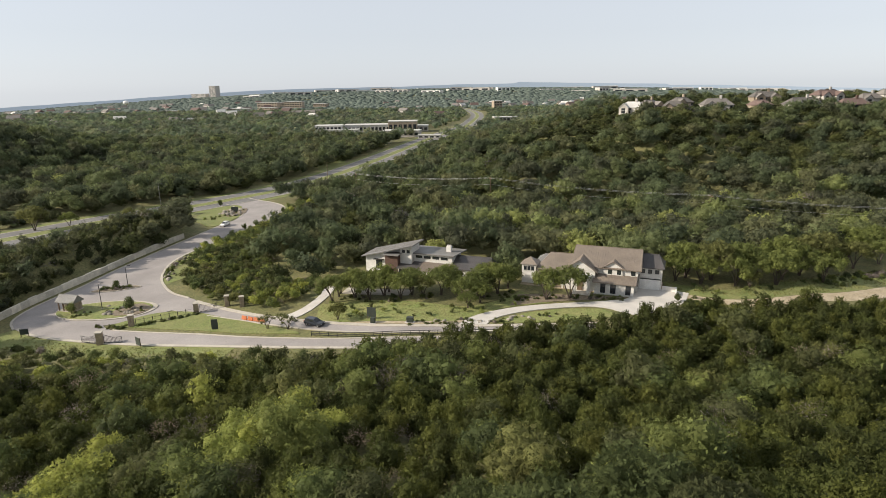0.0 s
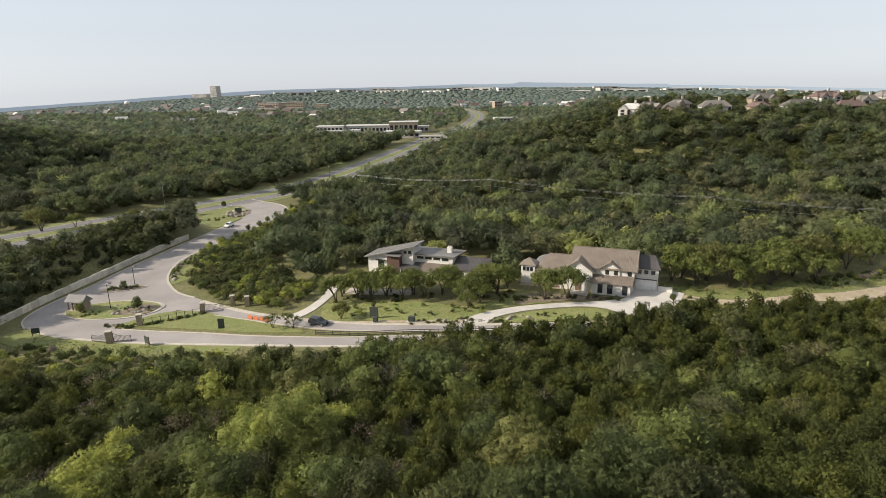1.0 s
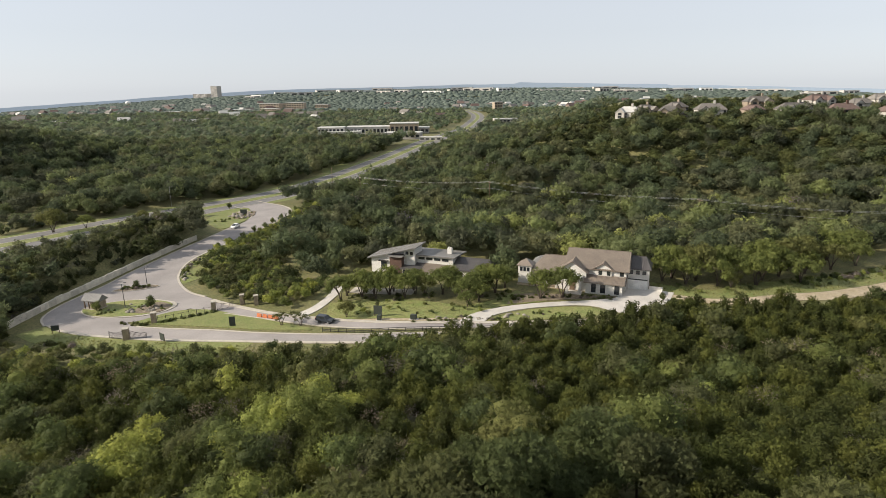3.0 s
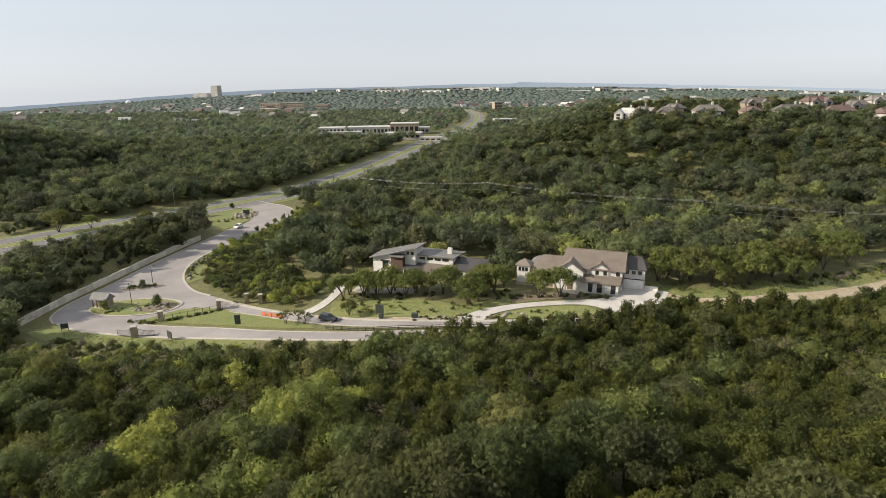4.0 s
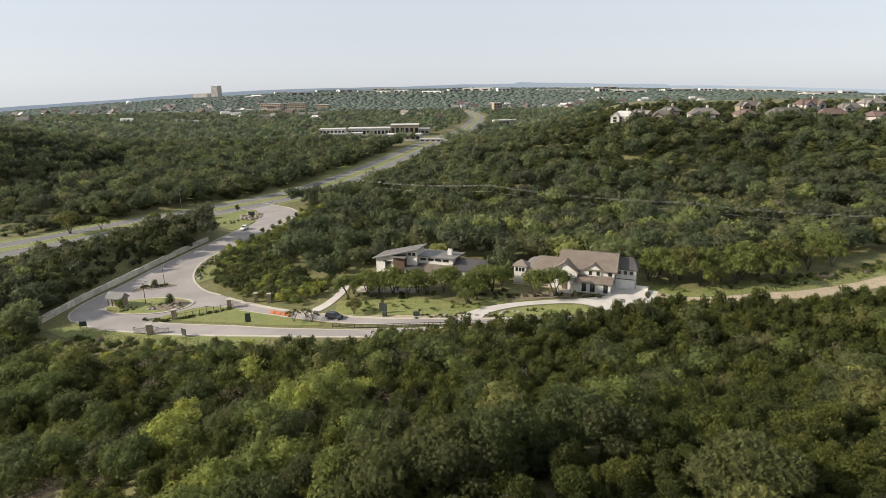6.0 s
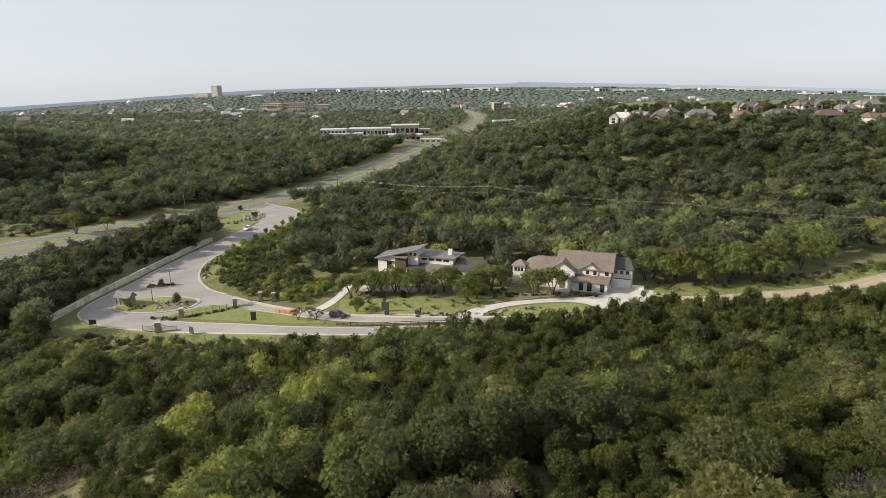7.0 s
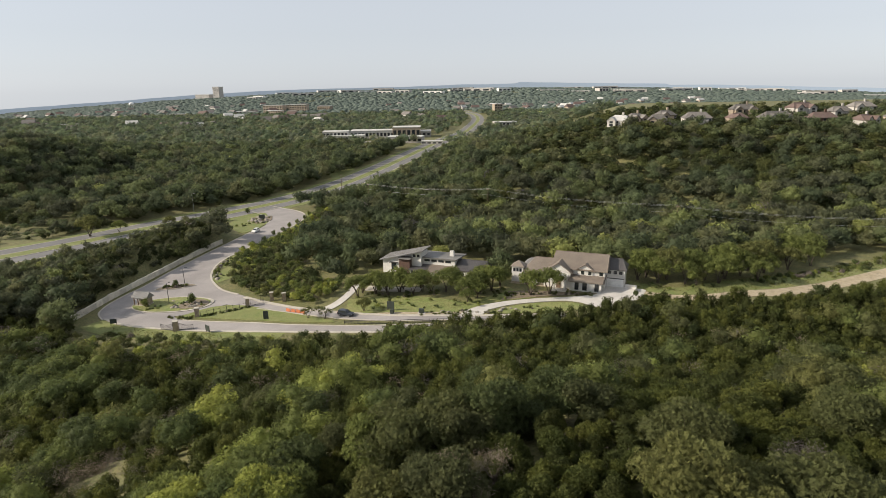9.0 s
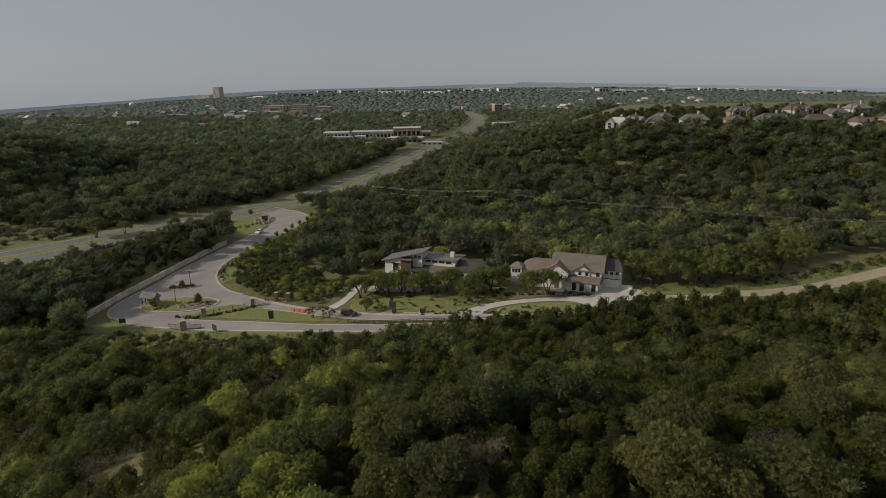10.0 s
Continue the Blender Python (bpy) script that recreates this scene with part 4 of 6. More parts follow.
# entry gable
body(house, -17.2, -9.7, 1.2, 5.0, 0, 5.6, M_stucco)
gable(house, -17.4, -9.5, 1.2, 8.5, 5.6, 8.35, M_brown_roof, M_stucco, 0.5, 7)
window(house, -15.6, -14.8, 4.4, 5.7, 1.2, rows=2)
boxed("door", -14.0, -12.6, 1.05, 1.18, 0.15, 2.6, M_wood, house, label="brown wooden front door")
bm = bmesh.new()
slab(bm, [(-14.9, -1.2, 5.2), (-10.4, -1.2, 4.6), (-10.4, 1.15, 4.6), (-14.9, 1.15, 5.2)], 0.2)
part("canopy", bm, M_white, house)
for a in (-14.4, -11.0):
    boxed("column", a - 0.3, a + 0.3, -1.0, -0.4, 0, 4.45, M_stucco, house, 0.03)
boxed("step", -15, -10.4, -2.2, 1.0, -0.3, 0.1, M_concrete, house)
boxed("step", -14.6, -10.8, -3.2, -2.2, -0.3, -0.08, M_concrete, house)
# lower wing
body(house, -25.0, -15.5, 3.4, 12.6, 0, 4.3, M_stucco)
hip(house, -25.0, -15.8, 3.4, 12.6, 4.25, 7.7, M_brown_roof, r0=-22.3, r1=-15.2, over=0.5, n=13)
bm = bmesh.new()
slab(bm, [(-24.6, 0.9, 3.1), (-17.6, 0.9, 3.1), (-17.6, 3.4, 4.0), (-24.6, 3.4, 4.0)], 0.2)
roof = part("roof", bm, M_brown_roof, house)
seams("seam", (-24.6, 0.9, 3.1), (7.0, 0, 0), (0, 2.5, 0.9), 11, M_brown_roof, roof)
for a in (-24.2, -21.0, -18.0):
    boxed("column", a, a + 0.4, 1.1, 1.5, 0, 3.0, M_stucco, house)
for a in (-23.0, -20.2):
    window(house, a, a + 1.4, 0.6, 2.6, 3.4, cols=2, rows=2)
# tower
body(house, -29.0, -25.2, 2.8, 6.8, 0, 5.3, M_stucco)
bm = bmesh.new()
bmesh.ops.create_cone(bm, cap_ends=True, segments=4, radius1=3.35, radius2=0.05, depth=1.7, matrix=pose(-27.1, 4.8, 6.1, 0, 0, 45))
part("roof", bm, M_brown_roof, house)
for a in (-28.4, -27.4, -26.4):
    window(house, a, a + 0.6, 3.7, 4.7, 2.8)
hip(house, -25.6, -21, 6.5, 12, 5.2, 6.8, M_grey_roof, r0=-24, r1=-20.5, n=6)
body(house, -25.4, -21.2, 6.8, 12, 4.2, 5.25, M_stucco)
# garage end
body(house, 0.6, 6.3, 7.4, 14.2, 0, 6.0, M_stucco)
# the garage roof's shade is put into its colour with the dark metal
hip(house, 0.9, 6.4, 7.4, 14.2, 5.95, 8.6, M_dark_roof, r0=0.4, r1=5.2, over=0.45, n=9, label="dark standing-seam metal roof")
gdoor = boxed("garage_door", 1.0, 5.9, 7.28, 7.398, 0.02, 2.75, M_white, house, label="white panelled garage door")
for i in range(4):
    boxed("panel", 1.1, 5.8, 7.25, 7.279, 0.1 + i * 0.66, 0.68 + i * 0.66, M_white, gdoor)
boxed("lintel", 0.9, 6.0, 7.2, 7.39, 2.8, 3.0, M_frame, house, label="dark timber lintel")
for a in (1.2, 2.9, 4.6):
    window(house, a, a + 0.85, 4.4, 5.3, 7.4)
bm = bmesh.new()
slab(bm, [(-0.1, 0.2, 3.3), (0.9, 0.2, 3.0), (0.9, 7.3, 3.9), (-0.1, 7.3, 4.2)], 0.15)
part("roof", bm, M_brown_roof, house)
boxed("garden_wall", 6.5, 10.0, 7.3, 7.6, -0.3, 1.3, M_stucco, house)
boxed("garden_wall", 9.7, 10.0, 4.2, 7.3, -0.3, 1.0, M_stucco, house)
boxed("wall_lamp", 0.42, 0.55, 6.9, 7.1, 2.6, 2.95, M_black, house)

# ---- the modern house ----
GM = 5.0
mod = thing("modern_house", pose(QX, QY, GM, 0, 0, math.degrees(HT)), "modern white and brick house with shed roofs behind live oaks", "house")
boxed("plinth", 0, 39, 0.2, 13, -1.5, 0.1, M_stone, mod)


def sloped(parent, x0, x1, y0, y1, za, zb, mat, over=0.7, n=10):
    """A shed roof that rises from front to back, with seams."""
    bm = bmesh.new()
    k = (zb - za) / (y1 - y0)
    slab(bm, [(x0 - over, y0 - over, za - k * over), (x1 + over, y0 - over, za - k * over), (x1 + over, y1 + over, zb + k * over), (x0 - over, y1 + over, zb + k * over)], 0.3)
    r = part("roof", bm, mat, parent)
    seams("seam", (x0 - over, y0 - over, za - k * over), (x1 - x0 + 2 * over, 0, 0), (0, y1 - y0 + 2 * over, zb - za + 2 * k * over), n, mat, r)
    return r


# tall block: its shed roof rises from the white end to the high end
def shed_top(a):
    return 4.9 + 0.25 * a


for a0, a1, b0, b1, z0, mat, words in ((0, 6.6, 0, 7.0, 0, M_stucco, ""), (6.6, 10.6, -0.6, 7.0, 0, M_brick, "dark brown brick wall"), (10.6, 14.2, 1.2, 7.0, 3.0, M_stucco, "")):
    bm = bmesh.new()
    prism(bm, [(a0, b0), (a1, b0), (a1, b1), (a0, b1)], z0, [shed_top(a0), shed_top(a1), shed_top(a1), shed_top(a0)] if mat is M_stucco else 5.9)
    part("wall", bm, mat, mod, words)
boxed("wall", 6.6, 10.6, 2.5, 7.0, 5.9, 6.5, M_stucco, mod)
bm = bmesh.new()
slab(bm, [(-0.9, -1.0, shed_top(-0.9) + 0.35), (6.4, -1.0, shed_top(6.4) + 0.35), (15.2, 0.3, shed_top(15.2) + 0.35), (15.2, 8.0, shed_top(15.2) + 0.35), (-0.9, 8.0, shed_top(-0.9) + 0.35)], 0.32)
shed = part("roof", bm, M_grey_roof, mod, "grey metal shed roof")
seams("seam", (-0.9, 8.0, shed_top(-0.9) + 0.35), (0, -7.5, 0), (16.1, 0, 16.1 * 0.25), 12, M_grey_roof, shed)
boxed("canopy", 6.2, 11.2, -1.6, 1.0, 5.95, 6.2, M_grey_roof, mod)
window(mod, 3.4, 5.2, 1.4, 3.9, 0.0, rows=2, cols=2)
boxed("canopy", 2.8, 5.9, -0.9, -0.02, 4.1, 4.3, M_frame, mod)
for a in (11.3, 12.8):
    window(mod, a, a + 0.8, 6.4, 7.2, 1.2)
# clerestory wing
bm = bmesh.new()
box(bm, 10.7, 26.0, 3.0, 10.4, 0, 6.0)
part("wall", bm, M_stucco, mod)
bm = bmesh.new()
slab(bm, [(10.7, 2.2, 6.35), (26.8, 2.2, 6.35), (27.6, 11, 6.2), (10.7, 11, 6.2)], 0.3)
part("roof", bm, M_grey_roof, mod, "pale grey flat metal roof")
for i in range(5):
    window(mod, 12.2 + i * 2.6, 14.1 + i * 2.6, 4.75, 5.4, 3.0)
boxed("wall", 10.7, 26.0, -0.6, 2.99, 0, 2.6, M_grey_stucco, mod)
sloped(mod, 10.9, 17.5, -0.8, 2.6, 2.6, 3.5, M_dark_roof, 0.5, 12)
bm = bmesh.new()
slab(bm, [(17.2, -1.6, 2.4), (26.4, -1.6, 2.4), (26.4, 2.95, 3.7), (17.2, 2.95, 3.7)], 0.2)
r = part("roof", bm, M_brown_roof, mod, "brown standing-seam porch roof")
seams("seam", (17.2, -1.6, 2.4), (9.2, 0, 0), (0, 4.55, 1.3), 14, M_brown_roof, r)
for a in (17.6, 20.0, 26.0):
    boxed("column", a - 0.25, a + 0.25, -1.3, -0.8, -0.4, 2.3, M_stucco, mod)
for a in (11, 14, 22):
    window(mod, a, a + 1.6, 0.5, 2.2, -0.6, cols=2)
# dark gabled end
body(mod, 26.0, 38.0, 2.0, 12.0, 0, 3.0, M_grey_stucco)
hip(mod, 26.0, 38.0, 2.0, 12.0, 2.95, 5.4, M_dark_roof, r0=25.6, r1=36.5, over=0.6, n=18, label="dark standing-seam metal roof")
boxed("chimney", 23.0, 24.4, 6.2, 7.4, 5.9, 7.9, M_stucco, mod)
for a in (23.1, 23.8):
    boxed("chimney_pot", a, a + 0.4, 6.5, 7.0, 7.9, 8.25, M_stucco, mod)
for a in (36.4, 37.6, 38.8):
    boxed("deck_post", a, a + 0.15, 3.2, 3.35, 0, 3.9, M_wood, mod)
boxed("deck_rail", 36.2, 39.1, 3.18, 3.37, 3.4, 3.55, M_wood, mod)

# ---- gatehouse, walls, gates ----
def on(x, y, turn=0, dz=0.0):
    return pose(x, y, gz(x, y) + dz, 0, 0, turn)


gate = thing("gatehouse", on(-100.6, 147.0, -12, 0.3) @ Matrix.Diagonal((0.78, 0.78, 0.9, 1)), "small tan stone gatehouse with a grey metal gabled roof", "gatehouse")
boxed("plinth", -3.4, 3.3, -2.2, 2.2, -0.4, 0.12, M_kerb, gate)
body(gate, -0.6, 3.0, -1.8, 1.8, 0.1, 2.9, M_stone)
for a, b in ((-3.0, -1.7), (-3.0, 1.7), (-1.2, -1.7)):
    boxed("post", a - 0.16, a + 0.16, b - 0.16, b + 0.16, 0.1, 2.9, M_wood, gate)
hip(gate, -3.2, 3.1, -1.9, 1.9, 2.9, 4.7, M_grey_roof, over=0.5, n=13)
for a in (-0.35, 2.78):
    bm = bmesh.new()
    prism(bm, [(a - 0.2, -1.8), (a + 0.2, -1.8), (a + 0.2, 0), (a - 0.2, 0)], 2.85, [2.9, 2.9, 4.4, 4.4])
    prism(bm, [(a - 0.2, 0), (a + 0.2, 0), (a + 0.2, 1.8), (a - 0.2, 1.8)], 2.85, [4.4, 4.4, 2.9, 2.9])
    part("gable_wall", bm, M_stone, gate)
window(gate, 0.6, 2.0, 1.1, 2.2, -1.8, cols=2)
boxed("door", -0.72, -0.6, -0.5, 0.5, 0.12, 2.2, M_wood, gate)

# long pale retaining wall west of the entry road: one panel between each pair of piers
WALL = smooth_line([(-115.6, 132.5), (-115.2, 139), (-114.6, 150), (-113, 162), (-110.2, 177), (-107.6, 192), (-104.6, 206), (-101, 222)], 1.0)
wall = thing("retaining_wall", pose(0, 0, 0), "long pale limestone boundary wall beside the entry road", "wall", kind="structure")
run = [WALL[0]]
for p in WALL:
    if (p - run[-1]).length > 2.6:
        run.append(p)
rnd = random.Random(4)
for i, (a, b) in enumerate(zip(run, run[1:])):
    d = b - a
    m = pose(a.x, a.y, gz(a.x, a.y), 0, 0, math.degrees(math.atan2(d.y, d.x)))
    bm = bmesh.new()
    top = 1.9 + rnd.uniform(-0.12, 0.12)
    for r in range(4):
        x = 0.0
        while x < d.length - 0.05:
            w = min(rnd.uniform(0.7, 1.1), d.length - x)
            off = rnd.uniform(-0.03, 0.03)
            box(bm, x + 0.012, x + w - 0.012, -0.2 + off, 0.2 + off, -0.3 + r * (top + 0.3) / 4 + 0.01, -0.3 + (r + 1) * (top + 0.3) / 4 - 0.01)
            x += w
    panel = part("panel", bm, M_limestone, wall)
    panel.matrix_world = m
    cap = boxed("coping", -0.02, d.length + 0.0, -0.28, 0.28, top, top + 0.12, M_limestone, panel)


def stone_pillar(x, y, h=2.6, w=1.0, turn=0):
    p = thing("gate_pillar", on(x, y, turn, 0.1), "square tan stone gate pillar with a pale cap", "pillar", "gate pillars")
    bm = bmesh.new()
    r = random.Random(int(x * 7))
    rows = 6
    for i in range(rows):
        cut = r.uniform(0.35, 0.65)
        for a, b in ((0, cut), (cut, 1)):
            o = r.uniform(-0.025, 0.025)
            box(bm, (a - 0.5) * w + 0.01 - o * 0.3, (b - 0.5) * w - 0.01 + o * 0.3, -w / 2 + o, w / 2 - o, -0.5 + i * (h + 0.5) / rows + 0.01, -0.5 + (i + 1) * (h + 0.5) / rows - 0.01)
    part("shaft", bm, M_stone, p)
    boxed("cap", -w * 0.6, w * 0.6, -w * 0.6, w * 0.6, h, h + 0.18, M_kerb, p, 0.04)
    return p


for x, y, h, w in ((-79.8, 124.2, 2.8, 1.3), (-77.8, 134.4, 2.8, 1.2), (-64.2, 140.6, 2.6, 1.1), (-57.6, 144.4, 2.7, 1.1), (-53.2, 143, 2.6, 1.1)):
    stone_pillar(x, y, h, w, 15)


def iron_gate(x, y, turn, n=14, w=4.2):
    g = thing("iron_gate", on(x, y, turn, 0.15), "black wrought-iron gate leaf with an arched top, standing open", "gate", "iron gates")
    bm = bmesh.new()
    box(bm, 0, 0.08, -0.04, 0.04, 0, 2.2), box(bm, w - 0.08, w, -0.04, 0.04, 0, 1.7)
    box(bm, 0.08, w - 0.08, -0.03, 0.03, 0.1, 0.2)
    part("gate_frame", bm, M_black, g)
    for s in range(8):
        a, b = s / 8, (s + 1) / 8
        f = lambda q: 1.65 + 0.5 * (1 - q) ** 2 - 0.25 * math.sin(q * math.pi)
        bm = bmesh.new()
        tube(bm, (0.08 + a * (w - 0.16), 0, f(a)), (0.08 + b * (w - 0.16), 0, f(b)), 0.05, 0.05, 5)
        part("top_rail", bm, M_black, g)
    for i in range(1, n):
        q = i / n
        boxed("bar", q * w - 0.02, q * w + 0.02, -0.02, 0.02, 0.2, 1.6 + 0.45 * (1 - q) ** 2 - 0.25 * math.sin(q * math.pi), M_black, g)
    return g


for x, y, turn in ((-79.0, 124.4, 0), (-80.6, 124.1, 165), (-63.5, 141, 28), (-57.0, 144.6, 190)):
    iron_gate(x, y, turn)


def sign_board(x, y, w, h, z, turn, label):
    s = thing("sign_board", on(x, y, turn), label, "sign", "roadside signs")
    for a in (-w / 2 + 0.12, w / 2 - 0.12):
        boxed("post", a - 0.06, a + 0.06, 0.04, 0.16, -0.4, z + h, M_wood, s)
    boxed("board", -w / 2, w / 2, -0.04, 0.04, z, z + h, M_sign, s, 0.02)
    return s


sign_board(-101.0, 129.6, 1.9, 1.4, 0.7, 10, "dark green roadside sign board on two posts")
sign_board(-69.3, 121.0, 1.9, 1.8, 0.6, -35, "dark brown roadside sign board on two posts")
sign_board(-54.6, 127.9, 1.5, 2.5, 0.2, 5, "tall dark notice board on the grass triangle")
sign_board(-17.6, 127.0, 2.2, 2.3, 0.6, -15, "dark wooden estate sign beside the lane")
sign_board(-98.0, 267.5, 3.2, 2.6, 0.2, 0, "dark stone entrance sign on the rock bed")

fence = thing("rail_fence", pose(0, 0, 0), "black rail fence on a low wall between lane and road", "fence")
FENCE = smooth_line([(-30, 119.6), (-20, 117.2), (-10, 116.9), (0, 116.7), (12, 116.7)], 1.0)
prev = None
for i, p in enumerate(FENCE[::2]):
    z = gz(p.x, p.y)
    boxed("post", p.x - 0.06, p.x + 0.06, p.y - 0.06, p.y + 0.06, z - 0.2, z + 1.1, M_black, fence)
    if prev:
        for dz in (0.25, 0.6, 1.0):
            part("rail", tube(bmesh.new(), (prev.x, prev.y, gz(prev.x, prev.y) + dz), (p.x, p.y, z + dz), 0.07, 0.07, 5), M_black, fence)
    prev = p
fence2 = thing("rail_fence", pose(0, 0, 0), "black iron fence between gate pillars with hedge", "fence")
prev = None
for i in range(8):
    x, y = -77 + i * 1.75, 134.9 + i * 0.78
    z = gz(x, y)
    boxed("post", x - 0.05, x + 0.05, y - 0.05, y + 0.05, z - 0.2, z + 1.7, M_black, fence2)
    if prev:
        for dz in (0.4, 1.4):
            part("rail", tube(bmesh.new(), (*prev, gz(*prev) + dz), (x, y, z + dz), 0.03, 0.03, 5), M_black, fence2)
    prev = (x, y)


def light_pole(x, y, h, turn, label="tall street lamp with a single arm", arm=2.2):
    p = thing("street_lamp", on(x, y, turn), label, "street lamp", "street lamps")
    part("pole", tube(bmesh.new(), (0, 0, -0.5), (0, 0, h), 0.11, 0.07, 8), M_steel if arm > 1 else M_black, p)
    part("base", tube(bmesh.new(), (0, 0, -0.5), (0, 0, 0.4), 0.25, 0.22, 8), M_kerb, p)
    if arm:
        part("arm", tube(bmesh.new(), (0, 0, h - 0.05), (arm, 0, h + 0.35), 0.05, 0.04, 6), M_steel, p)
        boxed("head", arm - 0.1, arm + 0.7, -0.16, 0.16, h + 0.28, h + 0.44, M_black, p, 0.04)
    return p


light_pole(-92.4, 147.3, 7.2, 0, "slim dark lamp pole on the gatehouse island", 0.7)
light_pole(-95.5, 166.5, 6.0, 20, "slim dark lamp pole on the traffic island", 0.7)
light_pole(-143.6, 291, 10.5, -20)


def utility_pole(x, y, h, turn):
    p = thing("utility_pole", on(x, y, turn), "weathered wooden utility pole with a crossarm", "utility pole", "utility poles")
    part("pole", tube(bmesh.new(), (0, 0, -1), (0, 0, h), 0.2, 0.13, 8), M_wood, p)
    boxed("crossarm", -1.3, 1.3, -0.07, 0.07, h - 0.9, h - 0.72, M_wood, p)
    for a in (-1.1, 0, 1.1):
        part("insulator", tube(bmesh.new(), (a, 0, h - 0.72), (a, 0, h - 0.4), 0.06, 0.04, 6), M_kerb, p)
    return p


POLES = [(-66.5, 330, 15), (-46, 300, 13.5), (20, 262, 12.5), (101, 222, 13), (176, 188, 13)]
for x, y, h in POLES:
    utility_pole(x, y, h, -65)
cables = thing("power_cable", pose(0, 0, 0), "thin sagging overhead power cables over the woods", "power cable")
for (x0, y0, h0), (x1, y1, h1) in zip(POLES[1:], POLES[2:]):
    for off, drop in ((-1.1, 0.4), (1.1, 0.4), (0, 3.4)):
        cu = bpy.data.curves.new("cable", "CURVE")
        cu.dimensions, cu.bevel_depth = "3D", 0.03
        sp = cu.splines.new("POLY")
        sp.points.add(16)
        for i in range(17):
            q = i / 16
            z = (gz(x0, y0) + h0) * (1 - q) + (gz(x1, y1) + h1) * q - drop - 3.0 * 4 * q * (1 - q) * 0.5
            sp.points[i].co = (x0 + (x1 - x0) * q + off * 0.4, y0 + (y1 - y0) * q + off, z, 1)
        dg = new("cable_shape", cu)
        me = bpy.data.meshes.new_from_object(dg)
        bpy.data.objects.remove(dg)
        me.materials.clear()
        link("cable", me, cables, mat=M_steel)


# ---- cars ----
def car(x, y, turn, paint, label, L=4.8, W=1.9, H=1.75, boxy=True):
    c = thing("car", on(x, y, turn, 0.14), label, "car")
    prof = [(-L / 2, 0.45), (-L / 2 + 0.05, 0.95), (-L / 2 + 0.2, H * 0.6), (-L / 2 + 0.45, H - 0.06), (-L / 2 + 1.1, H), (0.35, H), (1.15, H * 0.64), (L / 2 - 0.15, H * 0.55), (L / 2, 0.8), (L / 2, 0.42)]
    bm = bmesh.new()
    rows = []
    for s, inset in ((-1, 0.0), (1, 0.0)):
        rows.append([bm.verts.new((px, s * (W / 2 - (0.18 if pz > H * 0.66 else 0.0)), pz)) for px, pz in prof])
    n = len(prof)
    bm.faces.new(rows[0]), bm.faces.new(rows[1][::-1])
    for i in range(n):
        j = (i + 1) % n
        bm.faces.new((rows[0][j], rows[0][i], rows[1][i], rows[1][j]))
    bmesh.ops.recalc_face_normals(bm, faces=bm.faces)
    bmesh.ops.bevel(bm, geom=list(bm.edges), offset=0.05, segments=2, affect="EDGES")
    part("body", bm, paint, c)
    for s in (-1, 1):
        for a, b in ((-L / 2 + 0.55, -0.75), (-0.65, 0.35)):
            bm = bmesh.new()
            prism(bm, [(a, s * (W / 2 - 0.10)), (b, s * (W / 2 - 0.10)), (b, s * (W / 2 - 0.05)), (a, s * (W / 2 - 0.05))], H * 0.64, H - 0.14)
            part("side_window", bm, M_glass, c)
        for a in (-L / 2 + 0.85, L / 2 - 0.9):
            wheel = part("wheel", tube(bmesh.new(), (a, s * (W / 2 - 0.22), 0.35), (a, s * (W / 2 + 0.01), 0.35), 0.35, 0.35, 16), M_rubber, c)
            part("rim", tube(bmesh.new(), (a, s * (W / 2 + 0.005), 0.35), (a, s * (W / 2 + 0.03), 0.35), 0.21, 0.2, 12), M_steel, wheel)
        boxed("headlight", L / 2 - 0.1, L / 2 + 0.02, s * (W / 2 - 0.3) - 0.18, s * (W / 2 - 0.3) + 0.18, 0.72, 0.88, M_steel, c)
        boxed("tail_light", -L / 2 - 0.02, -L / 2 + 0.1, s * (W / 2 - 0.2) - 0.12, s * (W / 2 - 0.2) + 0.12, 0.85, 1.1, M_lamp, c)
    bm = bmesh.new()
    slab(bm, [(0.42, -W / 2 + 0.26, H + 0.012), (1.12, -W / 2 + 0.2, H * 0.64 + 0.06), (1.12, W / 2 - 0.2, H * 0.64 + 0.06), (0.42, W / 2 - 0.26, H + 0.012)], 0.06)
    part("windscreen", bm, M_glass, c)
    boxed("rear_window", -L / 2 + 0.18, -L / 2 + 0.3, -W / 2 + 0.35, W / 2 - 0.35, H * 0.66, H - 0.2, M_glass, c)
    return c


car(-92.6, 239.5, -100, M_white, "white sport-utility car driving along the entry road", 5.1, 2.0, 1.85)
car(-30.5, 125.3, -25, M_darkcar, "dark grey sport-utility car on the lane")
car(52.0, 119.4, 30, M_red, "red car half hidden behind trees by the apron", 4.6, 1.85, 1.5)

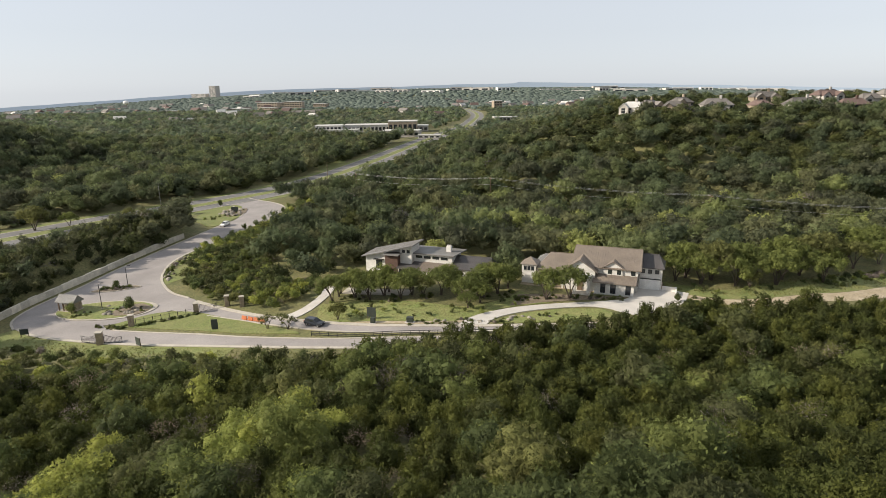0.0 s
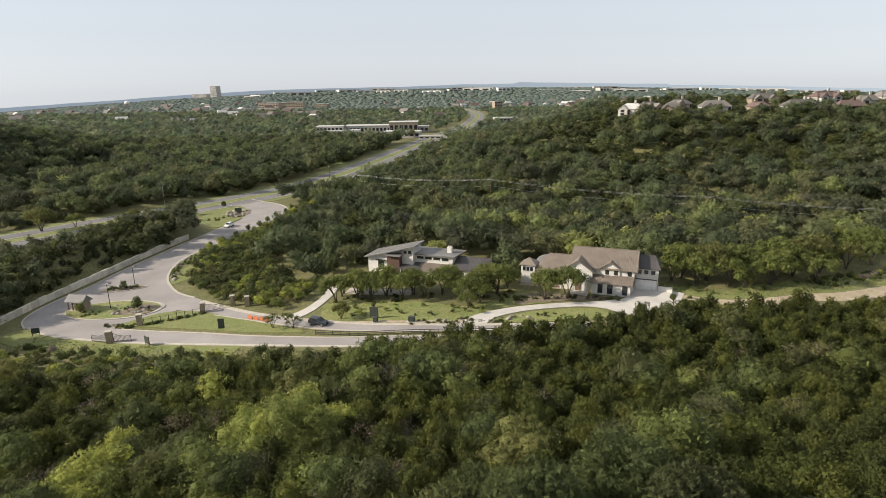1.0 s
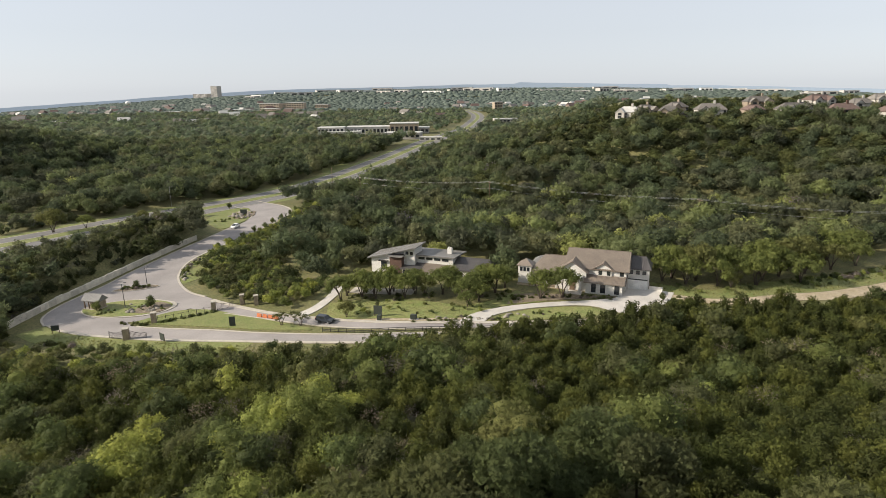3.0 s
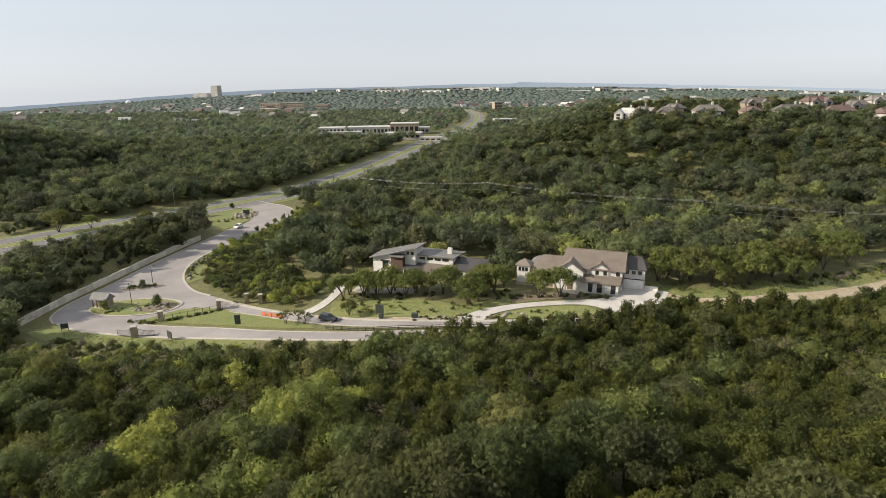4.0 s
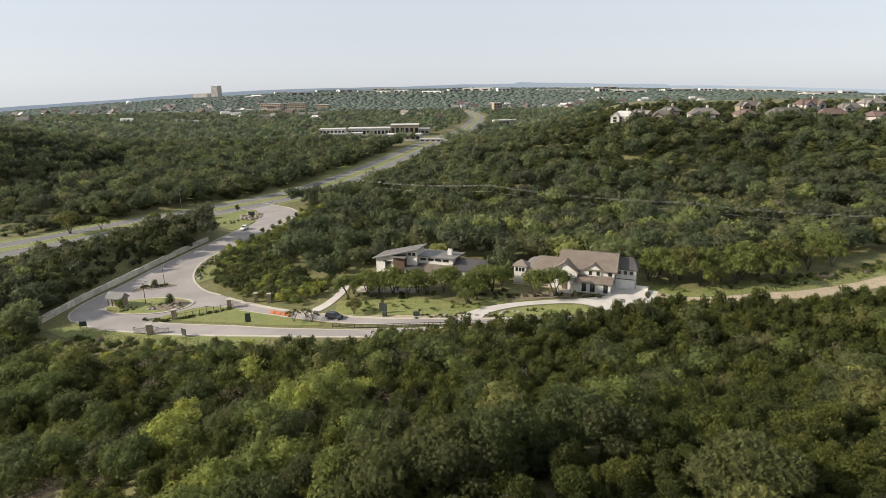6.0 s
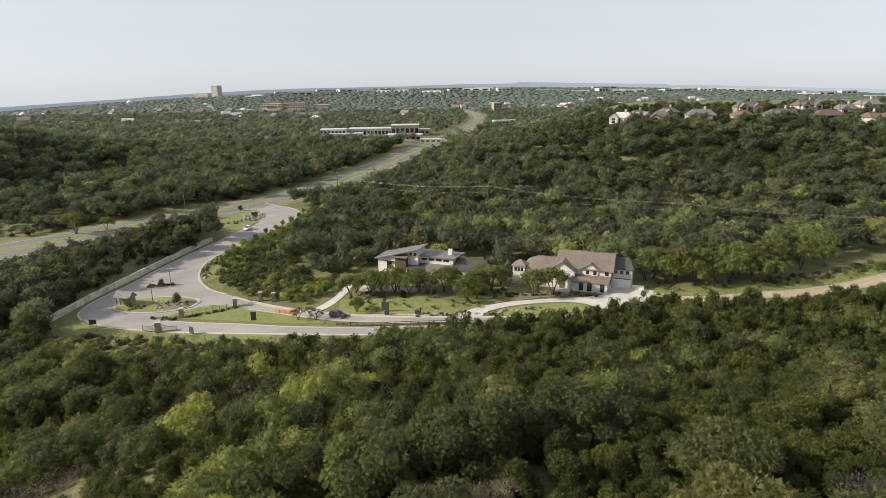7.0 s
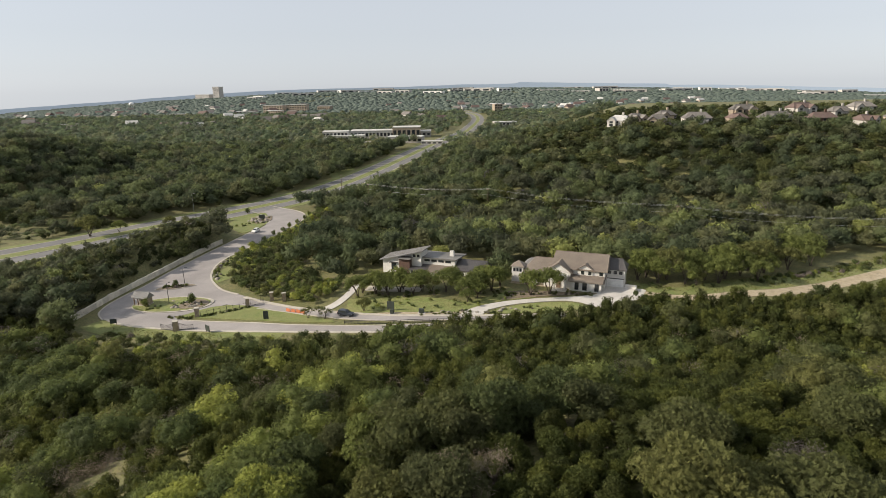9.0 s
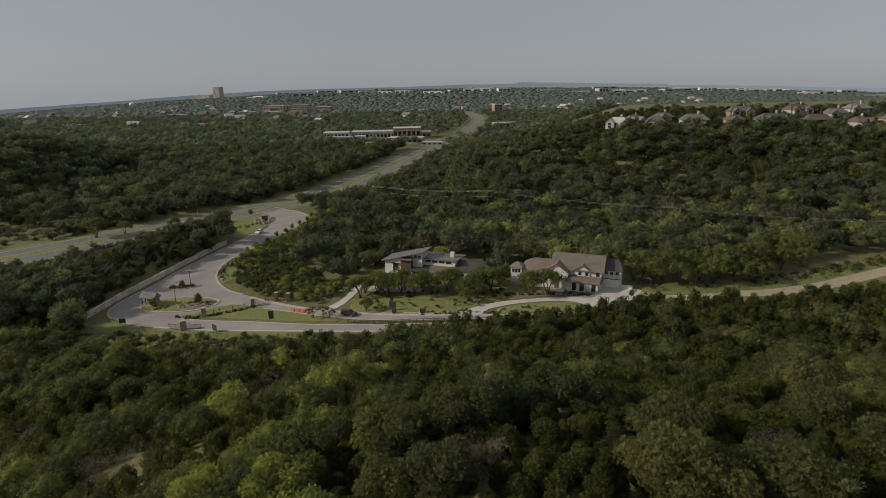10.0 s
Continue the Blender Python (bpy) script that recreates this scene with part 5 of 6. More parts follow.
for i, (x, y) in enumerate(((-47.5, 132.0), (-45.8, 131.1), (-44.1, 130.2), (-49.3, 133.0))):
    b = thing("traffic_barrier", on(x, y, -28, 0.15), "orange plastic traffic barrier on the lane", "barrier", "orange barriers")
    bm = bmesh.new()
    prism(bm, [(-0.8, -0.25), (0.8, -0.25), (0.8, 0.25), (-0.8, 0.25)], 0, 0.25)
    box(bm, -0.78, 0.78, -0.1, 0.1, 0.25, 0.9, 0.03)
    part("body", bm, M_orange, b)
for x, y, w in ((-8.5, 124.0, 1.5), (-17.0, 124.6, 1.0)):
    b = thing("utility_box", on(x, y, -10), "grey-green utility cabinet on a concrete pad", "utility box", "utility boxes")
    boxed("pad", -w * 0.7, w * 0.7, -0.7, 0.7, -0.2, 0.12, M_concrete, b)
    boxed("cabinet", -w / 2, w / 2, -0.5, 0.5, 0.12, 1.3, M_sign, b, 0.04)


# ---- garden and roadside trees ----
def bent_trunk(seed, h, stems=3, r=0.2):
    """A live oak's several leaning stems with limbs."""
    rnd = random.Random(seed)
    bm = bmesh.new()
    for s in range(stems):
        a = s * 6.28 / stems + rnd.uniform(-0.5, 0.5)
        p = Vector((0.15 * math.cos(a), 0.15 * math.sin(a), -0.4))
        rad = r * rnd.uniform(0.8, 1.1)
        for k in range(4):
            q = p + Vector((math.cos(a) * h * 0.042 * (k + 0.3) + rnd.uniform(-0.2, 0.2), math.sin(a) * h * 0.042 * (k + 0.3) + rnd.uniform(-0.15, 0.15), h * 0.17))
            tube(bm, p, q, rad, rad * 0.78, 6)
            if k > 1:
                b = a + rnd.uniform(-1.2, 1.2)
                tube(bm, q, q + Vector((math.cos(b) * h * 0.16, math.sin(b) * h * 0.16, h * 0.13)), rad * 0.5, rad * 0.2, 5)
            p, rad = q, rad * 0.78
    me = bpy.data.meshes.new("trunk")
    bm.to_mesh(me)
    bm.free()
    me.materials.append(M_bark)
    return me


def open_crown(seed, leaves, size, h, wide):
    """A spreading crown of separate puffs held up on limbs."""
    rnd = random.Random(seed)
    rs = np.random.RandomState(seed)
    V, T, base = [], [], 0
    for i in range(11):
        a, r = i * 2.4 + rnd.uniform(-0.3, 0.3), wide * math.sqrt((i + 0.3) / 11)
        c = np.array((r * math.cos(a), r * math.sin(a), h * (0.80 - 0.24 * (r / wide) ** 2) + rnd.uniform(-0.35, 0.35)))
        q = np.array((wide * 0.42, wide * 0.42, h * 0.17)) * rnd.uniform(0.75, 1.15)
        iv, it = ico(1)
        V.append(iv * q * 0.5 + c), T.append(it + base)
        base += len(iv)
        n = leaves // 11
        d = rs.normal(size=(n, 3))
        d /= np.linalg.norm(d, axis=1, keepdims=True)
        p = d * q * (0.65 + 0.5 * rs.rand(n, 1)) + c
        nrm = d + rs.normal(size=(n, 3)) * 0.4
        nrm /= np.linalg.norm(nrm, axis=1, keepdims=True)
        t1 = np.cross(nrm, rs.normal(size=(n, 3)))
        t1 /= np.linalg.norm(t1, axis=1, keepdims=True) + 1e-9
        t2 = np.cross(nrm, t1)
        s = size * (0.6 + 0.8 * rs.rand(n, 1))
        V.append(np.stack([p + t1 * s, p - t1 * s * 0.55 + t2 * s * 0.55, p - t1 * s * 0.55 - t2 * s * 0.55], 1).reshape(-1, 3))
        T.append(np.arange(3 * n).reshape(-1, 3) + base)
        base += 3 * n
    return np.concatenate(V), np.concatenate(T)


OAKS = []
for j in range(5):
    v, t = open_crown(900 + j, 1500, 0.34, 6.0, 3.3)
    OAKS.append((array_mesh("crown", v, t, [(M_oak[2], M_bright[0], M_olive[2], M_oak[2], M_bright[0])[j]]), bent_trunk(900 + j, 6.0)))
YARD = [(24.6, 137.2, 1.25), (30.4, 137.8, 1.35), (-30.0, 141, 0.95), (-27.4, 144.5, 0.9), (-24.5, 141.5, 1.0), (-21.0, 144.0, 0.9), (-18.2, 141.2, 1.0), (-14.8, 143.8, 1.0), (-11.6, 141.5, 0.9), (-8.0, 143, 1.0), (-3.0, 142.5, 1.05), (1.5, 140.8, 0.95), (6.5, 140.5, 1.1), (11.8, 143.5, 1.05), (15.8, 146.0, 1.0), (3.8, 134.0, 0.8), (8.2, 134.6, 0.75),
        (0.2, 147, 1.0), (8.5, 149, 1.0), (-29, 147, 0.9), (-22.6, 147.5, 0.9), (-16.4, 146.5, 0.95), (-10, 146, 0.9), (-5.6, 140, 0.9), (4.2, 138.6, 0.9), (10, 139, 0.85), (13.5, 148, 1.0), (-25.6, 128.0, 0.65), (67, 147.5, 1.3), (75, 145.5, 1.25), (83, 149.5, 1.3), (90, 150.5, 1.4), (97, 154.5, 1.35), (107, 158.5, 1.2), (118, 163.5, 1.3), (129, 168.5, 1.2), (61.5, 150.5, 1.2), (65, 153, 1.6), (71, 150.5, 1.7), (79, 152, 1.6), (86, 146, 1.3), (92, 156.5, 1.7), (100, 148.5, 1.2), (103, 161, 1.7), (112, 168, 1.5), (124, 175, 1.6), (136, 181, 1.5), (78, 144, 0.8), (-170, 236, 1.6), (-160, 243, 1.0), (-140, 254, 0.9)]
rs = np.random.RandomState(77)
for i, (x, y, s) in enumerate(YARD):
    if 1 < i < 27:
        x, y, s = x + rs.uniform(-1.6, 1.6), y + rs.uniform(-2.2, 1.6), s * rs.uniform(0.85, 1.3)
    tree = thing("oak_tree", on(x, y, rs.uniform(0, 360)) @ Matrix.Diagonal((s * 0.95, s * 0.95, s * 1.1, 1)), "spreading live oak with dark bent trunks in the yard" if i < 28 else "spreading oak at the edge of the meadow", "oak tree", "yard oaks")
    cm, tm = OAKS[rs.randint(5)]
    link("trunk", tm, tree), link("crown", cm, tree)
SMALL = []
for j in range(3):
    v, t, h = crown("juniper", 40 + j, 420, 0.22, 1, 5)
    SMALL.append((array_mesh("crown", v, t, [M_oak[j]]), trunk_mesh("oak", 40 + j, h)))
for x, y, s in ((-87.2, 205.5, 0.62), (-85.4, 213.0, 0.62), (-82.6, 219.7, 0.66), (-81.6, 231.5, 0.6), (-79.0, 238.0, 0.66), (-78.2, 247.0, 0.62), (-76.4, 255, 0.62), (-75, 265, 0.62), (-75, 275, 0.62), (-84.4, 146.4, 0.85), (-98.5, 144.0, 0.7), (-97.5, 164, 0.6), (-118, 266, 0.9), (-111, 284, 0.7), (55.8, 134.0, 0.5)):
    tree = thing("young_tree", on(x, y, rs.uniform(0, 360), 0.1) @ Matrix.Diagonal((s, s, s, 1)), "small young tree in a roadside bed", "young tree", "young roadside trees")
    cm, tm = SMALL[rs.randint(3)]
    link("trunk", tm, tree), link("crown", cm, tree)
BARE = []
for j in range(2):
    v, t = open_crown(950 + j, 420, 0.22, 5.0, 2.6)
    BARE.append((array_mesh("crown", v, t, [M_olive[1]]), bent_trunk(950 + j, 5.2, 5, 0.12)))
for x, y, s in ((-41.5, 125.6, 0.8), (-36.5, 124.6, 0.75), (-39, 128.5, 0.55)):
    tree = thing("thin_tree", on(x, y, rs.uniform(0, 360)) @ Matrix.Diagonal((s, s, s, 1)), "thin-leaved grey-green tree beside the lane", "tree", "thin trees by the lane")
    cm, tm = BARE[rs.randint(2)]
    link("trunk", tm, tree), link("crown", cm, tree)


# ---- shrubs and rocks ----
def shrub_mesh(seed, mat):
    rs2 = np.random.RandomState(seed)
    n = 90
    d = rs2.normal(size=(n, 3))
    d[:, 2] = np.abs(d[:, 2])
    d /= np.linalg.norm(d, axis=1, keepdims=True)
    p = d * (0.55, 0.55, 0.6) * (0.7 + 0.4 * rs2.rand(n, 1))
    t1 = np.cross(d + rs2.normal(size=(n, 3)) * 0.4, rs2.normal(size=(n, 3)))
    t1 /= np.linalg.norm(t1, axis=1, keepdims=True)
    t2 = np.cross(d, t1)
    s = 0.16 * (0.6 + 0.8 * rs2.rand(n, 1))
    v = np.stack([p + t1 * s, p - t1 * s * 0.5 + t2 * s * 0.7, p - t1 * s * 0.5 - t2 * s * 0.7], 1).reshape(-1, 3)
    iv, it = ico(1)
    return array_mesh("shrub", np.r_[iv * (0.45, 0.45, 0.5), v], np.r_[it, np.arange(3 * n).reshape(-1, 3) + len(iv)], [mat])


def rock_mesh(seed):
    iv, it = ico(2)
    rs2 = np.random.RandomState(seed)
    k = 1 + 0.3 * np.array([noise.noise((a * 1.6 + seed, b * 1.6, c * 1.6)) for a, b, c in iv])[:, None] + rs2.uniform(-0.05, 0.05, (len(iv), 1))
    return array_mesh("boulder", iv * k * (0.7, 0.5, 0.42), it, [M_rock])


SHRUBS = [shrub_mesh(j, m) for j, m in enumerate((M_oak[0], M_olive[1], M_oak[2], M_juniper[1], M_bright[0], M_twig[1]))]
ROCKS = [rock_mesh(j) for j in range(5)]


def strew(n, line, width, meshes, name, label, category, group, lo, hi, seed, dz=0.0):
    """Single shrubs or rocks along a line."""
    r = random.Random(seed)
    for _ in range(n):
        p = line[r.randrange(len(line))]
        x, y = p[0] + r.uniform(-width, width), p[1] + r.uniform(-width, width)
        s = r.uniform(lo, hi)
        ob = link(name, r.choice(meshes))
        ob.matrix_world = on(x, y, r.uniform(0, 360), dz) @ Matrix.Diagonal((s, s * r.uniform(0.8, 1.2), s * r.uniform(0.8, 1.2), 1))
        tagged(ob, label, category, group)


strew(46, smooth_line([(17, 137.5), (26, 138.5), (36, 138), (44, 137)]), 1.4, SHRUBS, "shrub", "low rounded shrub in the mulched bed", "shrub", "shrubs before the pale house", 0.6, 1.3, 1)
strew(24, smooth_line([(11, 124), (18, 126.5), (26, 126.6)]), 1.6, SHRUBS, "shrub", "low shrub in the bed inside the drive", "shrub", "shrubs inside the drive", 0.5, 1.0, 2)
strew(22, smooth_line([(-8, 123.2), (0, 123.4), (6, 124.5)]), 1.2, SHRUBS, "shrub", "low shrub beside the driveway mouth", "shrub", "shrubs by the drive mouth", 0.5, 1.2, 3)
strew(20, smooth_line([(-6, 123.2), (2, 123.6), (12, 124.4), (20, 126)]), 1.5, ROCKS, "boulder", "pale limestone boulder in a garden bed", "rock", "garden boulders", 0.5, 1.2, 4)
strew(40, [tuple(p) for p in offset(R_ENTRY[50:70], 2.6)], 1.7, SHRUBS, "shrub", "dusty shrub in the roadside rock bed", "shrub", "shrubs by the entry road", 0.8, 1.6, 5)
strew(26, [tuple(p) for p in offset(R_ENTRY[48:72], 1.8)], 1.0, ROCKS, "boulder", "grey boulder in the roadside bed", "rock", "roadside boulders", 0.6, 1.3, 6)
strew(26, [(-83.5, 145.6), (-86, 147), (-81.5, 144.5), (-88, 143.5), (-96, 143)], 2.2, SHRUBS, "shrub", "low shrub on the gatehouse island", "shrub", "shrubs on the gatehouse island", 0.5, 1.2, 7, 0.3)
strew(16, [(-83.5, 145.6), (-88, 145), (-91, 147.5)], 2.6, ROCKS, "boulder", "tan boulder on the gatehouse island", "rock", "island boulders", 0.5, 1.3, 8, 0.35)
strew(18, [(-97.5, 163.5), (-100, 162.6), (-95, 164.4)], 1.2, SHRUBS, "shrub", "bushy shrub on the traffic island", "shrub", "shrubs on the traffic island", 0.8, 1.5, 9, 0.3)
strew(34, [(-98.5, 268), (-97, 262), (-99, 273), (-101, 266)], 3.0, ROCKS, "boulder", "brown boulder on the entrance rock bed", "rock", "entrance boulders", 0.8, 2.0, 10, 0.2)
strew(22, [(-98.5, 268), (-97, 262), (-99, 275), (-104, 255)], 3.5, SHRUBS, "shrub", "shrub on the entrance rock bed", "shrub", "entrance shrubs", 0.8, 1.6, 11, 0.2)
strew(26, [(-76 + i * 1.7, 134.2 + i * 0.8) for i in range(8)], 0.5, SHRUBS, "shrub", "dark clipped hedge shrub along the iron fence", "shrub", "fence hedge", 1.1, 1.5, 12)
strew(18, [(-86, 134.6), (-83, 134.0), (-80, 134)], 0.9, SHRUBS, "shrub", "low shrub on the tip of the grass triangle", "shrub", "triangle shrubs", 0.6, 1.1, 13, 0.1)
strew(34, [(-27, 141), (-20, 141), (-12, 140), (-4, 140), (8, 138), (15, 141)], 2.5, SHRUBS, "shrub", "low shrub under the yard oaks", "shrub", "shrubs under the oaks", 0.6, 1.4, 14)
strew(60, smooth_line([(100, 147), (115, 154), (135, 162), (165, 176)]), 3.0, SHRUBS, "shrub", "yellow-green bush at the edge of the meadow", "shrub", "meadow bushes", 1.2, 2.6, 15)
strew(30, [tuple(p) for p in offset(R_ENTRY[20:50], 4.5)], 2.0, SHRUBS, "shrub", "low bush on the bank above the entry road", "shrub", "bank bushes", 1.0, 2.2, 16)
strew(20, [tuple(p) for p in offset(LOW_NEAR[4:34], -7)], 1.6, SHRUBS, "shrub", "bush at the lower edge of the verge", "shrub", "verge bushes", 1.0, 2.2, 17)
strew(14, [(57, 131), (60, 133.5), (62, 136)], 1.5, SHRUBS, "shrub", "bush beside the garage apron", "shrub", "apron bushes", 0.8, 1.6, 18)


def tufts(polys, step, size, mat, seed, label):
    """Rough grass: small leaning blades in clumps, too many to count."""
    r = np.random.RandomState(seed)
    V = []
    for poly in polys:
        q = np.array(poly)
        a, b = np.meshgrid(np.arange(q[:, 0].min(), q[:, 0].max(), step), np.arange(q[:, 1].min(), q[:, 1].max(), step))
        p = np.stack([a.ravel(), b.ravel()], -1) + r.uniform(-0.5, 0.5, (a.size, 2)) * step
        p = p[inside(p, poly)]
        p = p[fbm(p[:, 0], p[:, 1], 5.0, seed) > r.uniform(-0.7, 0.5, len(p))]
        p = p[cloud(p, PAVING) > 0.9]
        z = ground(p[:, 0], p[:, 1])
        for _ in range(4):
            o = np.c_[p + r.uniform(-0.2, 0.2, p.shape), z - 0.05]
            t = r.uniform(0, 6.28, len(p))
            side = np.c_[np.cos(t), np.sin(t), 0 * t] * 0.16 * size
            tip = o + np.c_[r.uniform(-0.2, 0.2, (len(p), 2)), r.uniform(0.25, 0.6, len(p))] * size + (0, 0, 0.12)
            V.append(np.stack([o - side, o + side, tip], 1).reshape(-1, 3))
    v = np.concatenate(V)
    tagged(link("grass", array_mesh("grass", v, np.arange(len(v)).reshape(-1, 3), [mat])), label, "grass", kind="stuff")


PAVING = [tuple(p) for p in offset(LOW_FAR, -1.5) + offset(LOW_NEAR, 1.5) + offset(LANE_NEAR, 1.2) + offset(LANE_FAR, -1.0)]
M_tuft = material("rough_grass", (0.13, 0.15, 0.045), second=(0.22, 0.20, 0.085), scale=0.25, fine=2, bump=0, transl=0.3, island=0.35, contrast=1.0)
tufts([[(-32, 139), (-20, 140), (-6, 136.5), (4, 133), (14, 138), (25, 135), (13, 131.6), (4, 124.6), (-31, 126.5)],
       [(-82, 136), (-76, 141.5), (-66, 140.8), (-57, 135.6), (-36, 122.8), (-58, 128.6), (-74, 133)]], 0.5, 0.4, M_tuft, 51, "uneven grass and weeds on the lawn")
tufts([[(58.5, 140.5), (57, 150), (70, 143), (82, 147), (100, 153), (116, 159), (135, 167), (180, 187), (178, 176), (130, 153.5), (101, 141.5), (80, 137)],
       [(-104, 128), (-86, 118), (-60, 111), (-30, 107), (-30, 111), (-60, 118.5), (-86, 124.5), (-100, 130)]], 0.6, 0.65, M_tuft, 52, "tall dry grass and weeds on the meadow")


# ---- houses on the hilltop ----
def suburban(x, y, turn, w, d, h, wall_mat, roof_mat, label, chimney=True, wings=1, z=None):
    w, d, h = w * 0.88, d * 0.88, h * 0.86
    g = gz(x, y) + 1.6 if z is None else z
    o = thing("hilltop_house", pose(x, y, g, 0, 0, turn), label, "house", "hilltop houses")
    boxed("foundation", -w / 2 - 0.1, w / 2 + 0.1, -d / 2 - 0.1, d / 2 + 0.1, -6, 0.1, M_kerb, o)
    body(o, -w / 2, w / 2, -d / 2, d / 2, 0.1, h, wall_mat)
    hip(o, -w / 2, w / 2, -d / 2, d / 2, h, h + d * 0.36, roof_mat, r0=-w / 2 + d * 0.3, r1=w / 2 - d * 0.3, over=0.6, n=3)
    for k in range(wings):
        a = (-w * 0.28, w * 0.27)[k % 2]
        body(o, a - 3, a + 3, -d / 2 - 2.6, -d / 2, 0.1, h, wall_mat)
        gable(o, a - 3, a + 3, -d / 2 - 2.6, 0, h, h + 2.6, roof_mat, wall_mat, 0.4, 2)
        for zz in (1.0, h - 2.0):
            window(o, a - 1.2, a + 1.2, zz, zz + 1.4, -d / 2 - 2.6, cols=2)
    for a in (-w * 0.05, w * 0.43) if wings else (-w * 0.3, 0, w * 0.3):
        for zz in (1.0, h - 2.0):
            window(o, a - 0.7, a + 0.7, zz, zz + 1.4, -d / 2)
    if chimney:
        boxed("chimney", w * 0.1, w * 0.1 + 1.3, -0.6, 0.6, h, h + d * 0.36 + 2.0, wall_mat, o)
    return o


suburban(126, 405, -35, 16, 11, 5.6, M_palewall, M_flatroof, "white-sided house with a pale metal roof on the hilltop", True, 1)
suburban(139, 412, 20, 15, 11, 5.2, M_tanwall, M_shingle, "tan house with grey shingles on the hilltop", True, 2)
suburban(152, 402, -15, 15, 11, 4.6, M_tanwall, M_shingle, "tan brick house with weathered brown-grey roof on the hilltop", False, 1)
suburban(165, 424, 15, 15, 11, 5.4, M_tanwall, M_shingle, "tan house half hidden by hilltop trees", True, 1)
suburban(181, 404, -8, 21, 13, 5.4, M_palewall, M_shingle, "broad pale house with grey shingle roof on the hilltop", True, 1)
suburban(212, 408, 10, 14, 10, 4.6, M_tanwall, M_redshingle, "brown-roofed brick house among hilltop trees", False, 1)
suburban(234, 445, -5, 21, 12, 5.6, M_tanwall, M_shingle, "stone house with two gables on the hilltop", True, 2)
suburban(237, 402, 4, 24, 13, 5.2, M_palewall, M_shingle, "wide grey-roofed house with dormer gables on the hilltop", True, 2)
suburban(281, 448, 8, 22, 12, 5.8, M_palewall, M_redshingle, "pale two-storey house with brown shingle roof on the hilltop", True, 2)
suburban(266, 396, -4, 20, 12, 4.8, M_brick, M_redshingle, "dark red-brown house on the hilltop edge", True, 0)
suburban(291, 388, 25, 17, 11, 5.0, M_palewall, M_redshingle, "white-gabled house with brown roof on the hilltop edge", True, 2)
suburban(318, 392, 12, 18, 11, 5.0, M_tanwall, M_shingle, "tan house at the end of the hilltop row", True, 1)
suburban(330, 450, 0, 20, 12, 5.4, M_palewall, M_shingle, "pale house behind hilltop trees", True, 1)
suburban(300, 430, 0, 17, 11, 5.4, M_palewall, M_shingle, "pale house with dark gable on the hilltop", True, 1)


# ---- far buildings ----
def block(name, x, y, turn, w, d, h, wall_mat, label, category, bays=8, storeys=2, group="far commercial buildings", roof=None):
    o = thing(name, on(x, y, turn), label, category, group)
    boxed("wall", -w / 2, w / 2, -d / 2, d / 2, -3, h, wall_mat, o)
    boxed("parapet", -w / 2 - 0.3, w / 2 + 0.3, -d / 2 - 0.3, d / 2 + 0.3, h, h + 0.8, roof or M_flatroof, o)
    for s in range(storeys):
        z0 = h * (s + 0.3) / storeys
        for i in range(bays):
            a = -w / 2 + w * (i + 0.5) / bays
            boxed("window", a - w / bays * 0.32, a + w / bays * 0.32, -d / 2 - 0.12, -d / 2 - 0.01, z0, z0 + h / storeys * 0.45, M_glass, o)
    return o


block("office_building", -150, 775, 4, 34, 26, 11, M_commercial, "grey stepped commercial building beyond the boulevard", "commercial building", 7, 2)
block("office_building", -133, 764, 4, 46, 18, 6, M_commercial, "low grey commercial wing with flat roof", "commercial building", 9, 1)
block("office_building", -98, 800, 2, 70, 30, 10, M_commercial, "long grey retail building with flat roof", "commercial building", 14, 1)
block("office_building", -56, 800, 2, 38, 30, 14, M_tanwall, "pale tan retail building with tall parapet", "commercial building", 6, 1)
block("office_building", -35, 815, 0, 24, 26, 7, M_palewall, "low pale shop at the end of the retail row", "commercial building", 4, 1)
block("office_building", -52, 722, -6, 44, 22, 7, M_palewall, "white low building with flat roof beside the boulevard", "commercial building", 7, 1)
block("office_building", -18, 690, -8, 26, 8, 3.5, M_palewall, "white canopy building by the boulevard", "commercial building", 4, 1)
block("office_building", 93, 930, 6, 36, 20, 11, M_palewall, "white three-storey building behind the hill", "commercial building", 6, 2)
block("tower_building", 124, 1440, 15, 20, 18, 24, M_tanwall, "narrow tan villa tower far off in the woods", "building", 3, 4)
loft("parking_lot", [(-120, 735), (-80, 742), (-40, 755), (-12, 745)], [(-110, 715), (-80, 708), (-40, 706), (-18, 705)], M_asphalt, 0.2, 3, "grey parking lot before the retail row", "parking lot")

rnd = random.Random(12)


